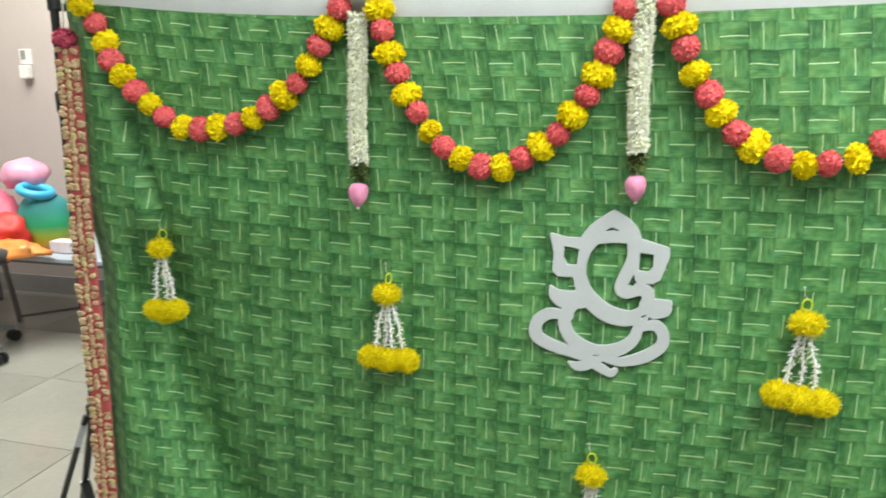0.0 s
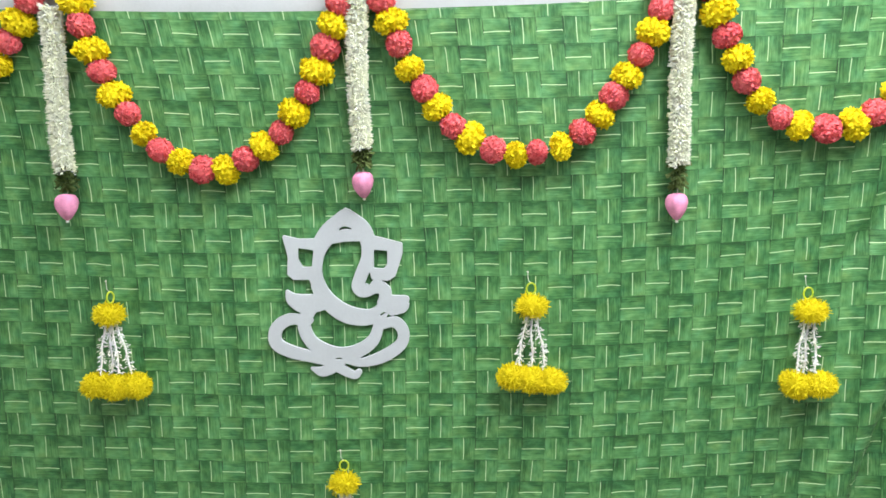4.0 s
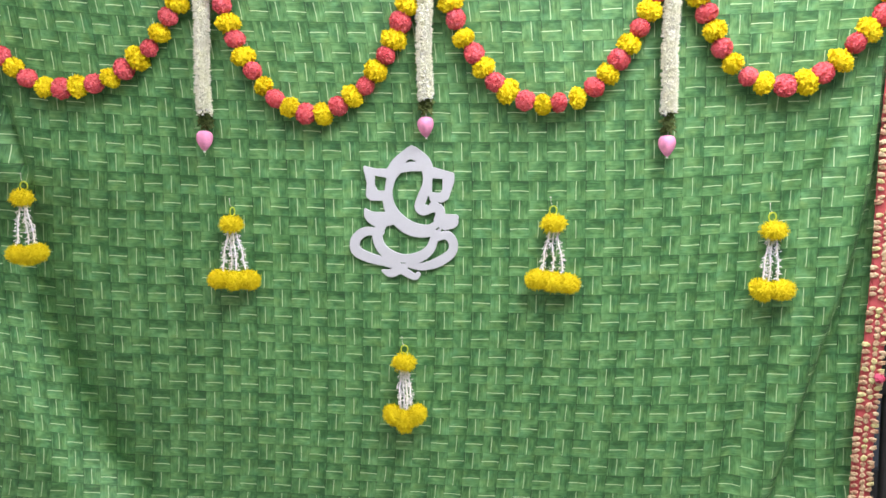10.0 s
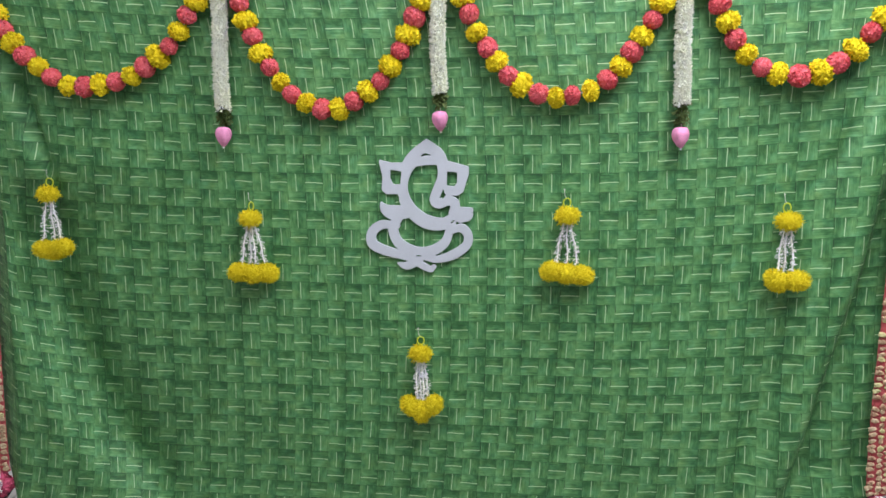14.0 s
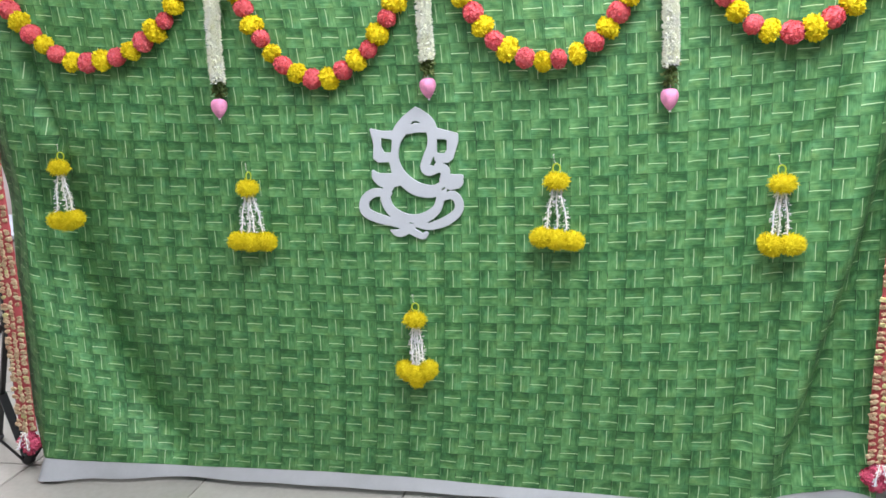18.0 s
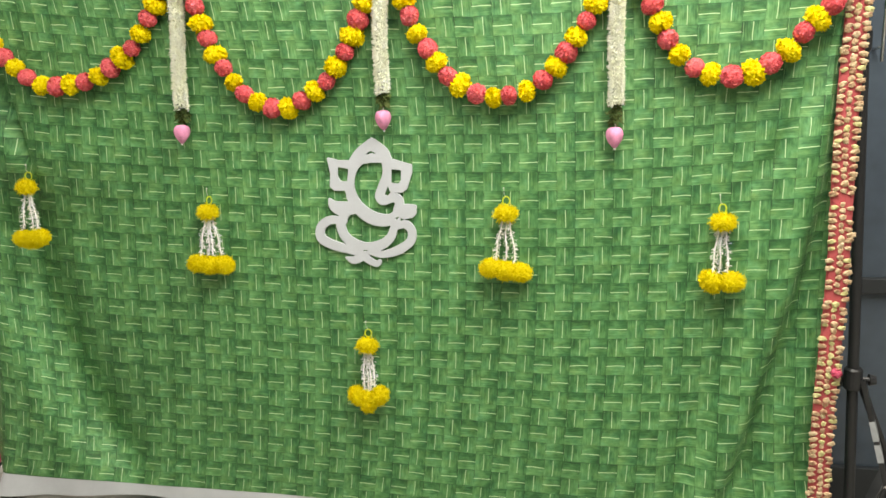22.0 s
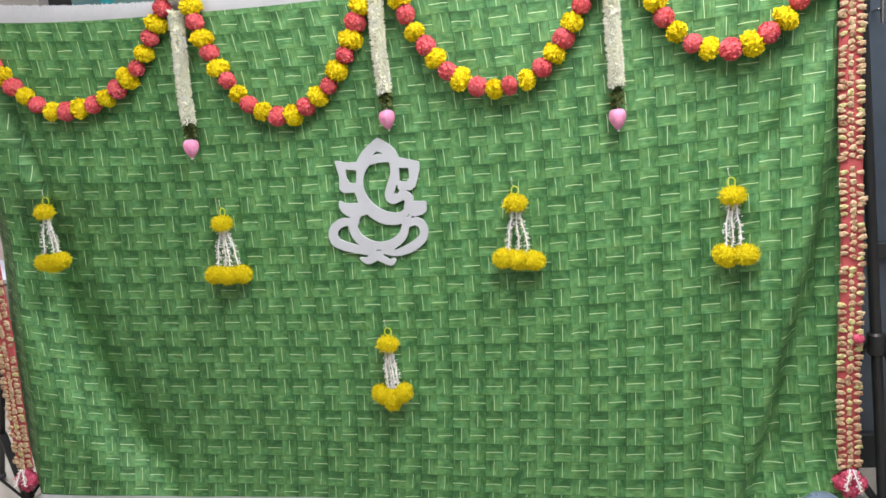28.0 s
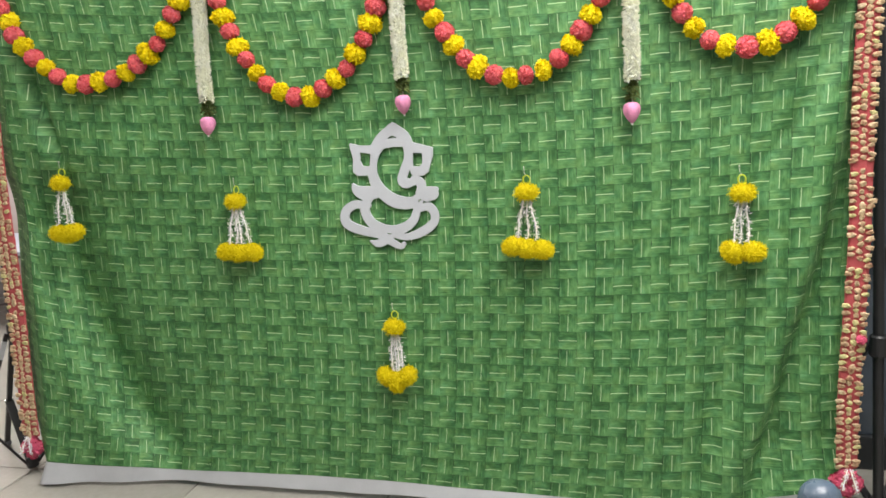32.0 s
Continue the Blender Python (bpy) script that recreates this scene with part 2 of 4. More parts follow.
    f = n.math("ADD", f, n.math("MULTIPLY", n.math("SUBTRACT", tone, 0.5), 0.08))
    f = n.math("ADD", f, lean)
    # fine dark lines drawn in the shaded half of two of the blocks
    half = n.math("ADD", n.math("MULTIPLY", pick(lv, lu), -2.6), 0.15, True)
    lines = n.math("MULTIPLY", n.math("SUBTRACT", fibre, 0.52, True), n.math("MULTIPLY", half, four(3.2, 0.5, 0.8, 3.2)))
    f = n.math("SUBTRACT", f, lines)
    f = n.math("SUBTRACT", f, n.math("MULTIPLY", dip, 0.07), True)
    green = n.ramp(f, [(0.0, (0.012, 0.064, 0.019)), (0.34, (0.031, 0.132, 0.038)), (0.62, (0.085, 0.250, 0.079)), (1.0, (0.200, 0.445, 0.172))])
    teal = n.math("SUBTRACT", n.math("MULTIPLY", n.noise(n.scaled(uv, (1.6, 1.6, 1)), 1.0, 2), 3.0), 1.35, True)
    green = n.mix(n.math("MULTIPLY", teal, 0.45), green, (0.55, 0.92, 1.35), "MULTIPLY")
    olive = n.math("SUBTRACT", n.math("MULTIPLY", n.noise(n.scaled(uv, (1.3, 1.9, 1)), 1.0, 3), 3.2), 1.5, True)
    green = n.mix(n.math("MULTIPLY", olive, 0.55), green, (1.30, 0.92, 0.66), "MULTIPLY")
    # thin dark seams where a strip goes under, broken here and there
    broken = n.math("SUBTRACT", n.math("MULTIPLY", n.noise(n.scaled(uv, (2.3, 2.3, 1)), 1.0, 2), 3.0), 0.9, True)
    seam = n.math("MULTIPLY", n.math("LESS_THAN", lu, -0.466), n.math("MULTIPLY", n.math("LESS_THAN", lv, 0.10), four(0.80, 0.80, 0.40, 0.60)))
    seam2 = n.math("MULTIPLY", n.math("LESS_THAN", lv, -0.474), four(0.45, 0.25, 0.50, 0.45))
    seam3 = n.math("MULTIPLY", n.math("GREATER_THAN", ends, 0.968), 0.40)
    dark = n.math("MULTIPLY", n.math("MAXIMUM", n.math("MAXIMUM", seam, seam2), seam3), broken)
    keep = n.math("SUBTRACT", 1.0, dark)
    green = n.mix(1.0, green, n.ramp(keep, [(0, (0, 0, 0)), (1, (1, 1, 1))]), "MULTIPLY")
    pale = n.math("LESS_THAN", n.math("ABSOLUTE", n.math("ADD", lu, 0.435)), 0.012)
    green = n.mix(n.math("MULTIPLY", n.math("MULTIPLY", pale, broken), four(0.0, 0.0, 0.15, 0.55)), green, (0.30, 0.56, 0.24))
    # the pale rib
    bend = n.math("MULTIPLY", n.math("SUBTRACT", n.noise(n.scaled(uv, (1.2, 1.2, 1)), 1.0, 1), 0.5), 0.06)
    bend = n.math("ADD", bend, n.math("MULTIPLY", along, n.math("MULTIPLY", n.math("SUBTRACT", sep2.outputs[2], 0.5), 0.05)))
    bend = n.math("ADD", bend, n.math("MULTIPLY", n.math("MULTIPLY", along, along), pick(-0.06, 0.03)))
    off = n.math("ABSOLUTE", n.math("ADD", across, bend))
    rib = n.math("SUBTRACT", 1.0, n.math("DIVIDE", n.math("SUBTRACT", off, 0.009), 0.011), True)
    rib = n.math("MULTIPLY", rib, n.math("LESS_THAN", ends, pick(0.985, 0.93)))
    rib = n.math("MULTIPLY", rib, pick(1.0, 0.84))
    rib = n.math("MULTIPLY", rib, n.math("ADD", n.math("MULTIPLY", sep2.outputs[1], 0.2), 0.80))
    col = n.mix(rib, green, (0.74, 0.98, 0.60))
    thread = n.noise(n.scaled(uv, (70, 70, 1)), 1.0, 2)
    n.relief(n.math("ADD", n.math("MULTIPLY", thread, 0.6), n.noise(n.scaled(uv, (0.35, 0.5, 1)), 1.0, 3)), 0.35, 0.004)
    return n.done(col, 0.50, 0.0, 0.0, 0.40)


def landscape_print(name, shift, hues):
    """A washed landscape print: long level strokes of cloud, water and grass."""
    n = Nodes(name)
    vec = n.coords()
    m = n.add("Mapping")
    m.inputs["Location"].default_value = (shift, shift * 0.7, shift * 1.3)
    m.inputs["Scale"].default_value = (1.1, 1.0, 9.0)
    n.link(vec, m.inputs["Vector"])
    a = n.noise(m.outputs[0], 1.0, 4, 0.55)
    b = n.noise(n.scaled(m.outputs[0], (0.8, 1, 3.1)), 1.0, 3, 0.5)
    f = n.math("ADD", n.math("MULTIPLY", a, 0.65), n.math("MULTIPLY", b, 0.35))
    col = n.ramp(f, [(0.30 + 0.09 * i, h) for i, h in enumerate(hues)])
    return n.done(col, 0.35, 0.0, 0.0, 0.5)


def tile_mat():
    n = Nodes("vitrified_tile")
    vec = n.coords()
    own = n.add("ObjectInfo").outputs["Random"]
    big, fine = n.noise(vec, 3.0, 4), n.noise(vec, 60.0, 4)
    f = n.math("ADD", n.math("ADD", n.math("MULTIPLY", big, 0.5), n.math("MULTIPLY", fine, 0.3)), n.math("MULTIPLY", own, 0.2))
    col = n.ramp(f, [(0.3, (0.31, 0.30, 0.27)), (0.7, (0.41, 0.40, 0.36))])
    r = n.math("ADD", n.math("MULTIPLY", n.noise(vec, 9.0, 3), 0.12), 0.10)
    return n.done(col, r, 0.0, 0.0, 0.5)


def dried_petal():
    """Cream petals, browned and reddened in blotches, some with a green tinge."""
    n = Nodes("cream_petals")
    vec, own = n.coords(), n.add("ObjectInfo").outputs["Random"]
    shift = n.add("CombineXYZ")
    n.link(n.math("MULTIPLY", own, 7.0), shift.inputs[0])
    moved = n.add("VectorMath", operation="ADD")
    n.link(vec, moved.inputs[0])
    n.link(shift.outputs[0], moved.inputs[1])
    blotch = n.noise(moved.outputs[0], 110.0, 2)
    f = n.math("ADD", n.math("MULTIPLY", blotch, 0.75), n.math("MULTIPLY", own, 0.25))
    col = n.ramp(f, [(0.26, (0.36, 0.17, 0.11)), (0.44, (0.55, 0.39, 0.24)), (0.70, (0.74, 0.61, 0.41))])
    green = n.math("GREATER_THAN", own, 0.88)
    col = n.mix(n.math("MULTIPLY", green, 0.5), col, (0.55, 0.62, 0.22))
    n.relief(n.noise(moved.outputs[0], 300.0, 2), 0.3, 0.001)
    return n.done(col, 0.75, 0.0, 0.0, 0.2)


CLOTH = woven_print()
HEM = plain("white_cotton", (0.43, 0.45, 0.475), 0.06, 20, 0.8, bump=0.4, spec=0.2)
YELLOW = petal_mat("yellow_petals", (0.80, 0.64, 0.006), (0.92, 0.78, 0.022), 0.8, 0.3)
TASSEL_YELLOW = petal_mat("yellow_fringe", (0.70, 0.58, 0.008), (0.82, 0.70, 0.018), 0.9, 0.3)
RED = petal_mat("red_petals", (0.66, 0.095, 0.110), (0.82, 0.20, 0.225), 0.85, 0.3)
MAGENTA = petal_mat("magenta_petals", (0.54, 0.070, 0.14), (0.70, 0.15, 0.25))
JASMINE = petal_mat("jasmine_buds", (0.77, 0.79, 0.66), (0.89, 0.91, 0.80), 0.75, 0.3)
WHITE_TUFT = petal_mat("white_tufts", (0.82, 0.83, 0.84), (0.93, 0.93, 0.93), 0.6, 0.3)
CREAM = dried_petal()
BORDER_RED = petal_mat("deep_red_cloth", (0.41, 0.070, 0.075), (0.55, 0.12, 0.13))
PINK = plain("pink_lotus", (0.74, 0.29, 0.48), 0.30, 55, 0.85, bump=0.3, spec=0.15)
LEAF = petal_mat("dark_leaves", (0.030, 0.055, 0.014), (0.12, 0.16, 0.05))
RING = plain("lime_ring", (0.50, 0.62, 0.03), 0.1, 60, 0.45)
THREAD = plain("white_thread", (0.66, 0.68, 0.62), 0.1, 60, 0.7)
BOARD = plain("white_foam_board", (0.50, 0.535, 0.58), 0.05, 18, 0.55, bump=0.25)
BLACK = plain("black_enamel", (0.018, 0.019, 0.021), 0.25, 30, 0.42)
CHROME = plain("bright_steel", (0.62, 0.63, 0.64), 0.08, 40, 0.25, 1.0, 0.05)
GREY_LABEL = plain("grey_sticker", (0.36, 0.38, 0.40), 0.15, 60, 0.5)
TILE = tile_mat()
GROUT = plain("grout", (0.20, 0.18, 0.16), 0.2, 60, 0.85)
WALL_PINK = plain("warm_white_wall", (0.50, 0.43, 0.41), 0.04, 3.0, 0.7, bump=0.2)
# walls out of view: colour kept dark so less light bounces onto the cloth
WALL_LOW_BOUNCE = plain("low_bounce_wall", (0.28, 0.26, 0.24), 0.05, 3.0, 0.7, bump=0.2)
WALL_GREY = plain("grey_wall", (0.36, 0.35, 0.34), 0.08, 4.0, 0.7, bump=0.2)
CEIL = plain("white_ceiling", (0.80, 0.80, 0.79), 0.03, 4.0, 0.8)
SKIRT = plain("grey_skirting", (0.34, 0.33, 0.33), 0.1, 12.0, 0.35)
TEAL = plain("teal_enamel", (0.02, 0.30, 0.34), 0.12, 20, 0.35)
SLATE = plain("dark_slate_glass", (0.062, 0.082, 0.108), 0.25, 2.0, 0.20, bump=0.02)
DARK_FRAME = plain("dark_frame", (0.022, 0.026, 0.030), 0.2, 10, 0.4)
# near-black base colour puts the recess's shade into the slab itself
RECESS_SHADE = plain("painted_recess_shade", (0.03, 0.03, 0.032), 0.3, 5, 0.8)
BLUE_TOP = plain("blue_grey_laminate", (0.42, 0.47, 0.55), 0.1, 8, 0.4)
TABLE_STEEL = plain("brown_grey_steel", (0.16, 0.14, 0.135), 0.15, 20, 0.45)
BASE_GREY = plain("mid_grey_plastic", (0.26, 0.26, 0.28), 0.12, 20, 0.45)
GREY_PLASTIC = plain("dark_grey_plastic", (0.09, 0.095, 0.11), 0.15, 20, 0.45)
CHAIR_CLOTH = plain("charcoal_upholstery", (0.05, 0.052, 0.06), 0.25, 60, 0.9, bump=0.5, sheen=0.3)
CAP_BLUE = plain("blue_grey_plastic", (0.085, 0.12, 0.165), 0.08, 20, 0.28, bump=0.05)
YELLOW_PLASTIC = plain("yellow_plastic", (0.86, 0.60, 0.01), 0.12, 14, 0.25, bump=0.2)
WOOD = plain("brown_laminate", (0.20, 0.12, 0.07), 0.25, 10, 0.45)
PICTURES = [
    landscape_print("landscape_print_pale", 0.0, [(0.06, 0.14, 0.20), (0.08, 0.18, 0.24), (0.12, 0.25, 0.28), (0.14, 0.27, 0.25), (0.08, 0.19, 0.29)]),
    landscape_print("landscape_print_green", 3.7, [(0.06, 0.14, 0.23), (0.10, 0.21, 0.28), (0.17, 0.30, 0.27), (0.12, 0.25, 0.26), (0.07, 0.17, 0.28)]),
]


def hue_mat(name, rgb, rough=0.45):
    return plain(name, rgb, 0.12, 25, rough, bump=0.1)

# ---- the room ----
X0, X1, Y0, Y1 = -4.6, 2.9, -3.6, 2.21


def slab(name, sx, sy, sz, at, mat, label="", category=""):
    bm = bmesh.new()
    box(bm, 0, 0, 0, sx, sy, sz)
    ob = part(name, bm, mat, None, at=Matrix.Translation(at))
    return tagged(ob, label, category, kind="structure")


H = CEILING
slab("wall_back", X1 - X0 + 0.3, 0.15, H, ((X0 + X1) / 2, Y1 + 0.075, H / 2), WALL_PINK, "warm white painted plaster wall behind the table", "wall")
slab("wall_left", 0.15, Y1 - Y0, H, (X0 - 0.075, (Y0 + Y1) / 2, H / 2), WALL_PINK, "warm white painted plaster wall", "wall")
slab("wall_right", 0.15, Y1 - Y0, H, (X1 + 0.075, (Y0 + Y1) / 2, H / 2), WALL_LOW_BOUNCE, "unseen side wall, darkened to cut bounced light", "wall")
slab("wall_front", X1 - X0 + 0.3, 0.15, H, ((X0 + X1) / 2, Y0 - 0.075, H / 2), WALL_LOW_BOUNCE, "unseen wall facing the backdrop, darkened to cut bounced light", "wall")
slab("ceiling", X1 - X0 + 0.3, Y1 - Y0 + 0.3, 0.12, ((X0 + X1) / 2, (Y0 + Y1) / 2, H + 0.06), CEIL, "plain white painted ceiling", "ceiling")
slab("baseboard", 1.6, 0.014, 0.11, (-3.8, Y1 - 0.007, 0.055), SKIRT, "grey tiled skirting along the wall", "skirting")

# a partition stands behind the backdrop: a grey pier, a slab coloured dark as a shaded recess, then framed landscape
# prints between teal posts
PART_Y = 0.42
slab("wall_pier", 0.305, 0.12, H, (-1.4675, PART_Y + 0.06, H / 2), WALL_GREY, "grey painted pier beside a dark recess", "wall")
slab("wall_recess", 0.27, 0.03, H, (-1.18, PART_Y + 0.06, H / 2), RECESS_SHADE, "near-black slab, its colour standing for the shade in a recess", "wall")
slab("wall_partition", 2.1, 0.06, H, (0.0, PART_Y + 0.13, H / 2), WALL_GREY, "grey board partition behind the prints", "wall")
partition = thing("print_partition", "partition of blue-green landscape prints between teal posts", "partition", kind="structure")
edges = [(-1.055, 0.022, TEAL), (-0.09, 0.024, TEAL), (0.42, 0.010, TEAL), (0.99, 0.024, TEAL)]
for x, w, mat in edges:
    bm = bmesh.new()
    box(bm, x, PART_Y - 0.012, H / 2, w, 0.05, H - 0.01, 0.003)
    part("post", bm, mat, partition)
for i, (a, b) in enumerate([(-1.192, -1.068), (-1.042, -0.588), (-0.582, -0.104), (-0.076, 0.413), (0.427, 0.976)]):
    bm = bmesh.new()
    box(bm, (a + b) / 2, PART_Y, H / 2, b - a, 0.012, H - 0.02, 0.002)
    part("panel", bm, PICTURES[(i + 1) % 2], partition, "printed landscape panel in blue, green and grey")

# a glazed dark door leaf to the side of the stand
door = thing("door_1", "dark slate glazed door with a bright bar for its reflected light streak", "door", kind="structure")
bm = bmesh.new()
box(bm, 1.74, 0.36, 1.08, 1.36, 0.010, 2.04)
part("pane", bm, SLATE, door, "dark reflecting glass pane")
for cx, cz, sx, sz in ((1.03, 1.08, 0.07, 2.16), (2.44, 1.08, 0.07, 2.16), (1.735, 2.13, 1.34, 0.06), (1.735, 0.05, 1.34, 0.10), (1.735, 0.62, 1.34, 0.045)):
    bm = bmesh.new()
    box(bm, cx, 0.36, cz, sx, 0.045, sz, 0.004)
    part("door_frame", bm, DARK_FRAME, door)
# bright bar modelled in place of a streak of reflected light on the glass
bm = bmesh.new()
rod(bm, (1.128, 0.285, 1.20), (1.128, 0.285, 1.62), 0.0045)
for z in (1.235, 1.585):
    rod(bm, (1.128, 0.285, z), (1.128, 0.356, z), 0.004)
part("handle", bm, CHROME, door, "bright steel bar standing in for a vertical light reflection", True)
slab("wall_over_door", 1.9, 0.08, H - 2.17, (1.97, 0.37, (H + 2.17) / 2), WALL_GREY, "grey wall over the dark door", "wall")
slab("wall_beside_door", 0.43, 0.08, 2.17, (2.69, 0.37, 1.085), WALL_GREY, "grey wall beside the dark door", "wall")

# ---- ceiling panels: unseen, their size and place chosen to fit the shading ----
for x, y, power in LAMPS:
    fixture = thing("added_ceiling_light", "unseen flat white ceiling light, added to light the room", "ceiling light", Matrix.Translation((x, y, CEILING)), "ceiling lights")
    bm = bmesh.new()
    box(bm, 0, 0, -0.02, 1.24, 1.86, 0.036, 0.004)
    part("housing", bm, CEIL, fixture)
    glow = Nodes("light_diffuser")
    glow.bsdf.inputs["Emission Color"].default_value = (*LAMP_TINT, 1)
    glow.bsdf.inputs["Emission Strength"].default_value = 3.0
    bm = bmesh.new()
    box(bm, 0, 0, -0.042, 1.18, 1.80, 0.006, 0.001)
    part("diffuser", bm, glow.done((0.8, 0.8, 0.8), 0.5), fixture, "glowing white diffuser")
    lamp = bpy.data.lights.new("panel_light", "AREA")
    lamp.shape, lamp.size, lamp.size_y, lamp.energy, lamp.color = "RECTANGLE", 1.18, 1.80, power, LAMP_TINT
    ob = new("panel_light", lamp)
    ob.parent = fixture
    ob.matrix_basis = Matrix.Translation((0, 0, -0.05))

# ---- the printed backdrop cloth ----
# The print runs in squares: c counts them across and r downwards. These smooth forms say where each hangs.
CX = (-0.1655, -0.0171, -0.0148, 0.0001, -0.0068, 1.0805, -0.0100, -0.0326, 0.0052, 0.0186, -0.0240, -0.0045, 0.0307, -0.0137, -0.0080, 0.0278, 0.0385, 0.0306, 0.0142, -0.0193, 0.0224, 0.0024, -0.0338, -0.0290, 0.0266)
CZ = (0.6133, -0.5538, 0.0001, 0.0045, 0.0026, -0.0186, -0.0019, -0.0132, -0.0041, 0.0009, 0.0195, -0.0048, -0.0017, -0.0114, -0.0053, 0.0234, 0.0125, 0.0067, 0.0135, 0.0407, 0.0032, -0.0117, -0.0198, -0.0134, -0.0096)
POWERS = ((0, 0), (0, 1), (0, 2), (0, 3), (0, 4), (1, 0), (1, 1), (1, 2), (1, 3), (1, 4), (2, 0), (2, 1), (2, 2), (2, 3), (2, 4), (3, 0), (3, 1), (3, 2), (3, 3), (4, 0), (4, 1), (4, 2), (5, 0), (5, 1), (6, 0))


def hang(c, r):
    u, v = (c + 9) / 24.0, (r - 9) / 12.0
    terms = [u ** i * v ** j for i, j in POWERS]
    return sum(k * t for k, t in zip(CX, terms)), sum(k * t for k, t in zip(CZ, terms))


def groove(x, z):
    """The long fold below the first tassel: a wide bank on its outer side, a steep one on its inner side."""
    low = ease(z, 1.02, 0.80) * (0.20 + 0.80 * ease(z, 0.02, 0.28))
    line = np.interp(z, [0.0, 0.1, 0.2, 0.32, 0.41, 0.57, 0.70, 0.80, 0.95], [-0.77, -0.83, -0.88, -0.928, -0.968, -1.020, -1.053, -1.068, -1.08])
    y = 0.060 * low * bump_at(x, line - 0.012, 0.130 if x < line - 0.012 else 0.068)
    return y + 0.046 * low * ease(x, line + 0.50, line + 0.02) * ease(x, line - 0.22, line - 0.02)


def depth(x, z):
    """How far the cloth stands behind (plus) or before the plane of the stand."""
    y = 0.020 - 0.030 * ((x + 0.15) / 1.1) ** 2
    # low down one side a slanting groove runs from the first tassel to the hem
    y += groove(x, z)
    # a pulled crease from the upper corner to the first pin
    pull = np.interp(z, [0.98, 1.40], [-1.085, -1.185])
    y += 0.034 * ease(z, 0.95, 1.02) * ease(z, 1.46, 1.36) * bump_at(x, pull, 0.019)
    y -= 0.008 * ease(z, 0.95, 1.05) * bump_at(x, pull - 0.045, 0.03)
    # the other side hangs back from a long slanting ridge
    fold = np.interp(z, [0.0, 0.19, 0.33, 0.49, 0.66, 0.79, 0.92, 1.03, 1.10, 1.25, 1.5], [0.715, 0.759, 0.798, 0.835, 0.877, 0.905, 0.925, 0.932, 0.937, 0.945, 0.95])
    foot = 0.22 + 0.78 * ease(z, 0.03, 0.24)
    y -= 0.018 * foot * ease(z, 1.25, 0.95) * bump_at(x, fold - 0.03, 0.05)
    y += 0.060 * foot * ease(z, 1.55, 1.20) * ease(x, fold - 0.006, fold + 0.036)
    y -= 0.020 * foot * ease(z, 0.75, 0.35) * bump_at(x, fold + 0.105, 0.045)
    y += 0.018 * foot * ease(z, 0.6, 0.3) * bump_at(x, fold - 0.11, 0.04)
    # a short tucked crease above it
    tuck = np.interp(z, [0.85, 0.993, 1.105, 1.227, 1.35], [0.725, 0.813, 0.865, 0.904, 0.935])
    y += 0.014 * ease(z, 0.86, 1.0) * ease(z, 1.34, 1.2) * ease(x, tuck - 0.004, tuck + 0.016) * ease(x, tuck + 0.07, tuck + 0.02)
    # slack between the garland's pins, and small uneven ripples
    y += 0.003 * math.sin(9.5 * x + 2.0 * z) * ease(z, 0.2, 1.4)
    y += 0.010 * noise.noise((x * 2.3, z * 1.6, 3.1)) + 0.004 * noise.noise((x * 6.0 + z * 3.0, z * 3.0, 8.2))
    return y


def r_top(c):
    return float(np.interp(c, [-34, -27, -19, -7, 1, 4, 17], [-7.45, -7.54, -7.74, -7.85, -7.96, -8.05, -8.15]))


def r_hem(c):
    return float(np.interp(c, [-34, -27, -21, -9, 1, 7, 10, 11.5, 13, 14.6, 15.8, 17], [21.60, 21.52, 21.50, 21.28, 21.35, 21.42, 21.41, 21.20, 20.82, 20.62, 20.85, 21.30]))


C0, C1 = -36.4, 18.6


def cloth_point(c, r):
    """Where a point of the print hangs; past both side edges the cloth turns back round the stand."""
    x, z = hang(min(max(c, -34.4), 17.0), r)
    x += 0.042 * (max(0.0, c - 17.0) - max(0.0, -34.4 - c))
    left = float(np.interp(z, [0.0, 0.16, 0.30, 0.46, 0.65, 0.9, 1.1, 1.45], [-1.283, -1.264, -1.250, -1.240, -1.228, -1.224, -1.225, -1.212]))
    right = float(np.interp(z, [0.0, 0.3, 1.45], [0.978, 0.985, 0.990]))
    y = depth(min(max(x, left), right), z)
    fold = groove(x, z)
    x, z = x + (x - 0.30) * fold / 1.80, z + (z - 1.10) * fold / 1.80
    over = max(0.0, left - x)
    if over:
        x, y = left - 0.80 * min(over, 0.004 + 0.126 * ease(z, 0.02, 0.30)), y + 0.52 * over
    over = max(0.0, x - right)
    if over:
        x, y = right + 0.25 * over, y + 0.9 * over
    return x, y, z


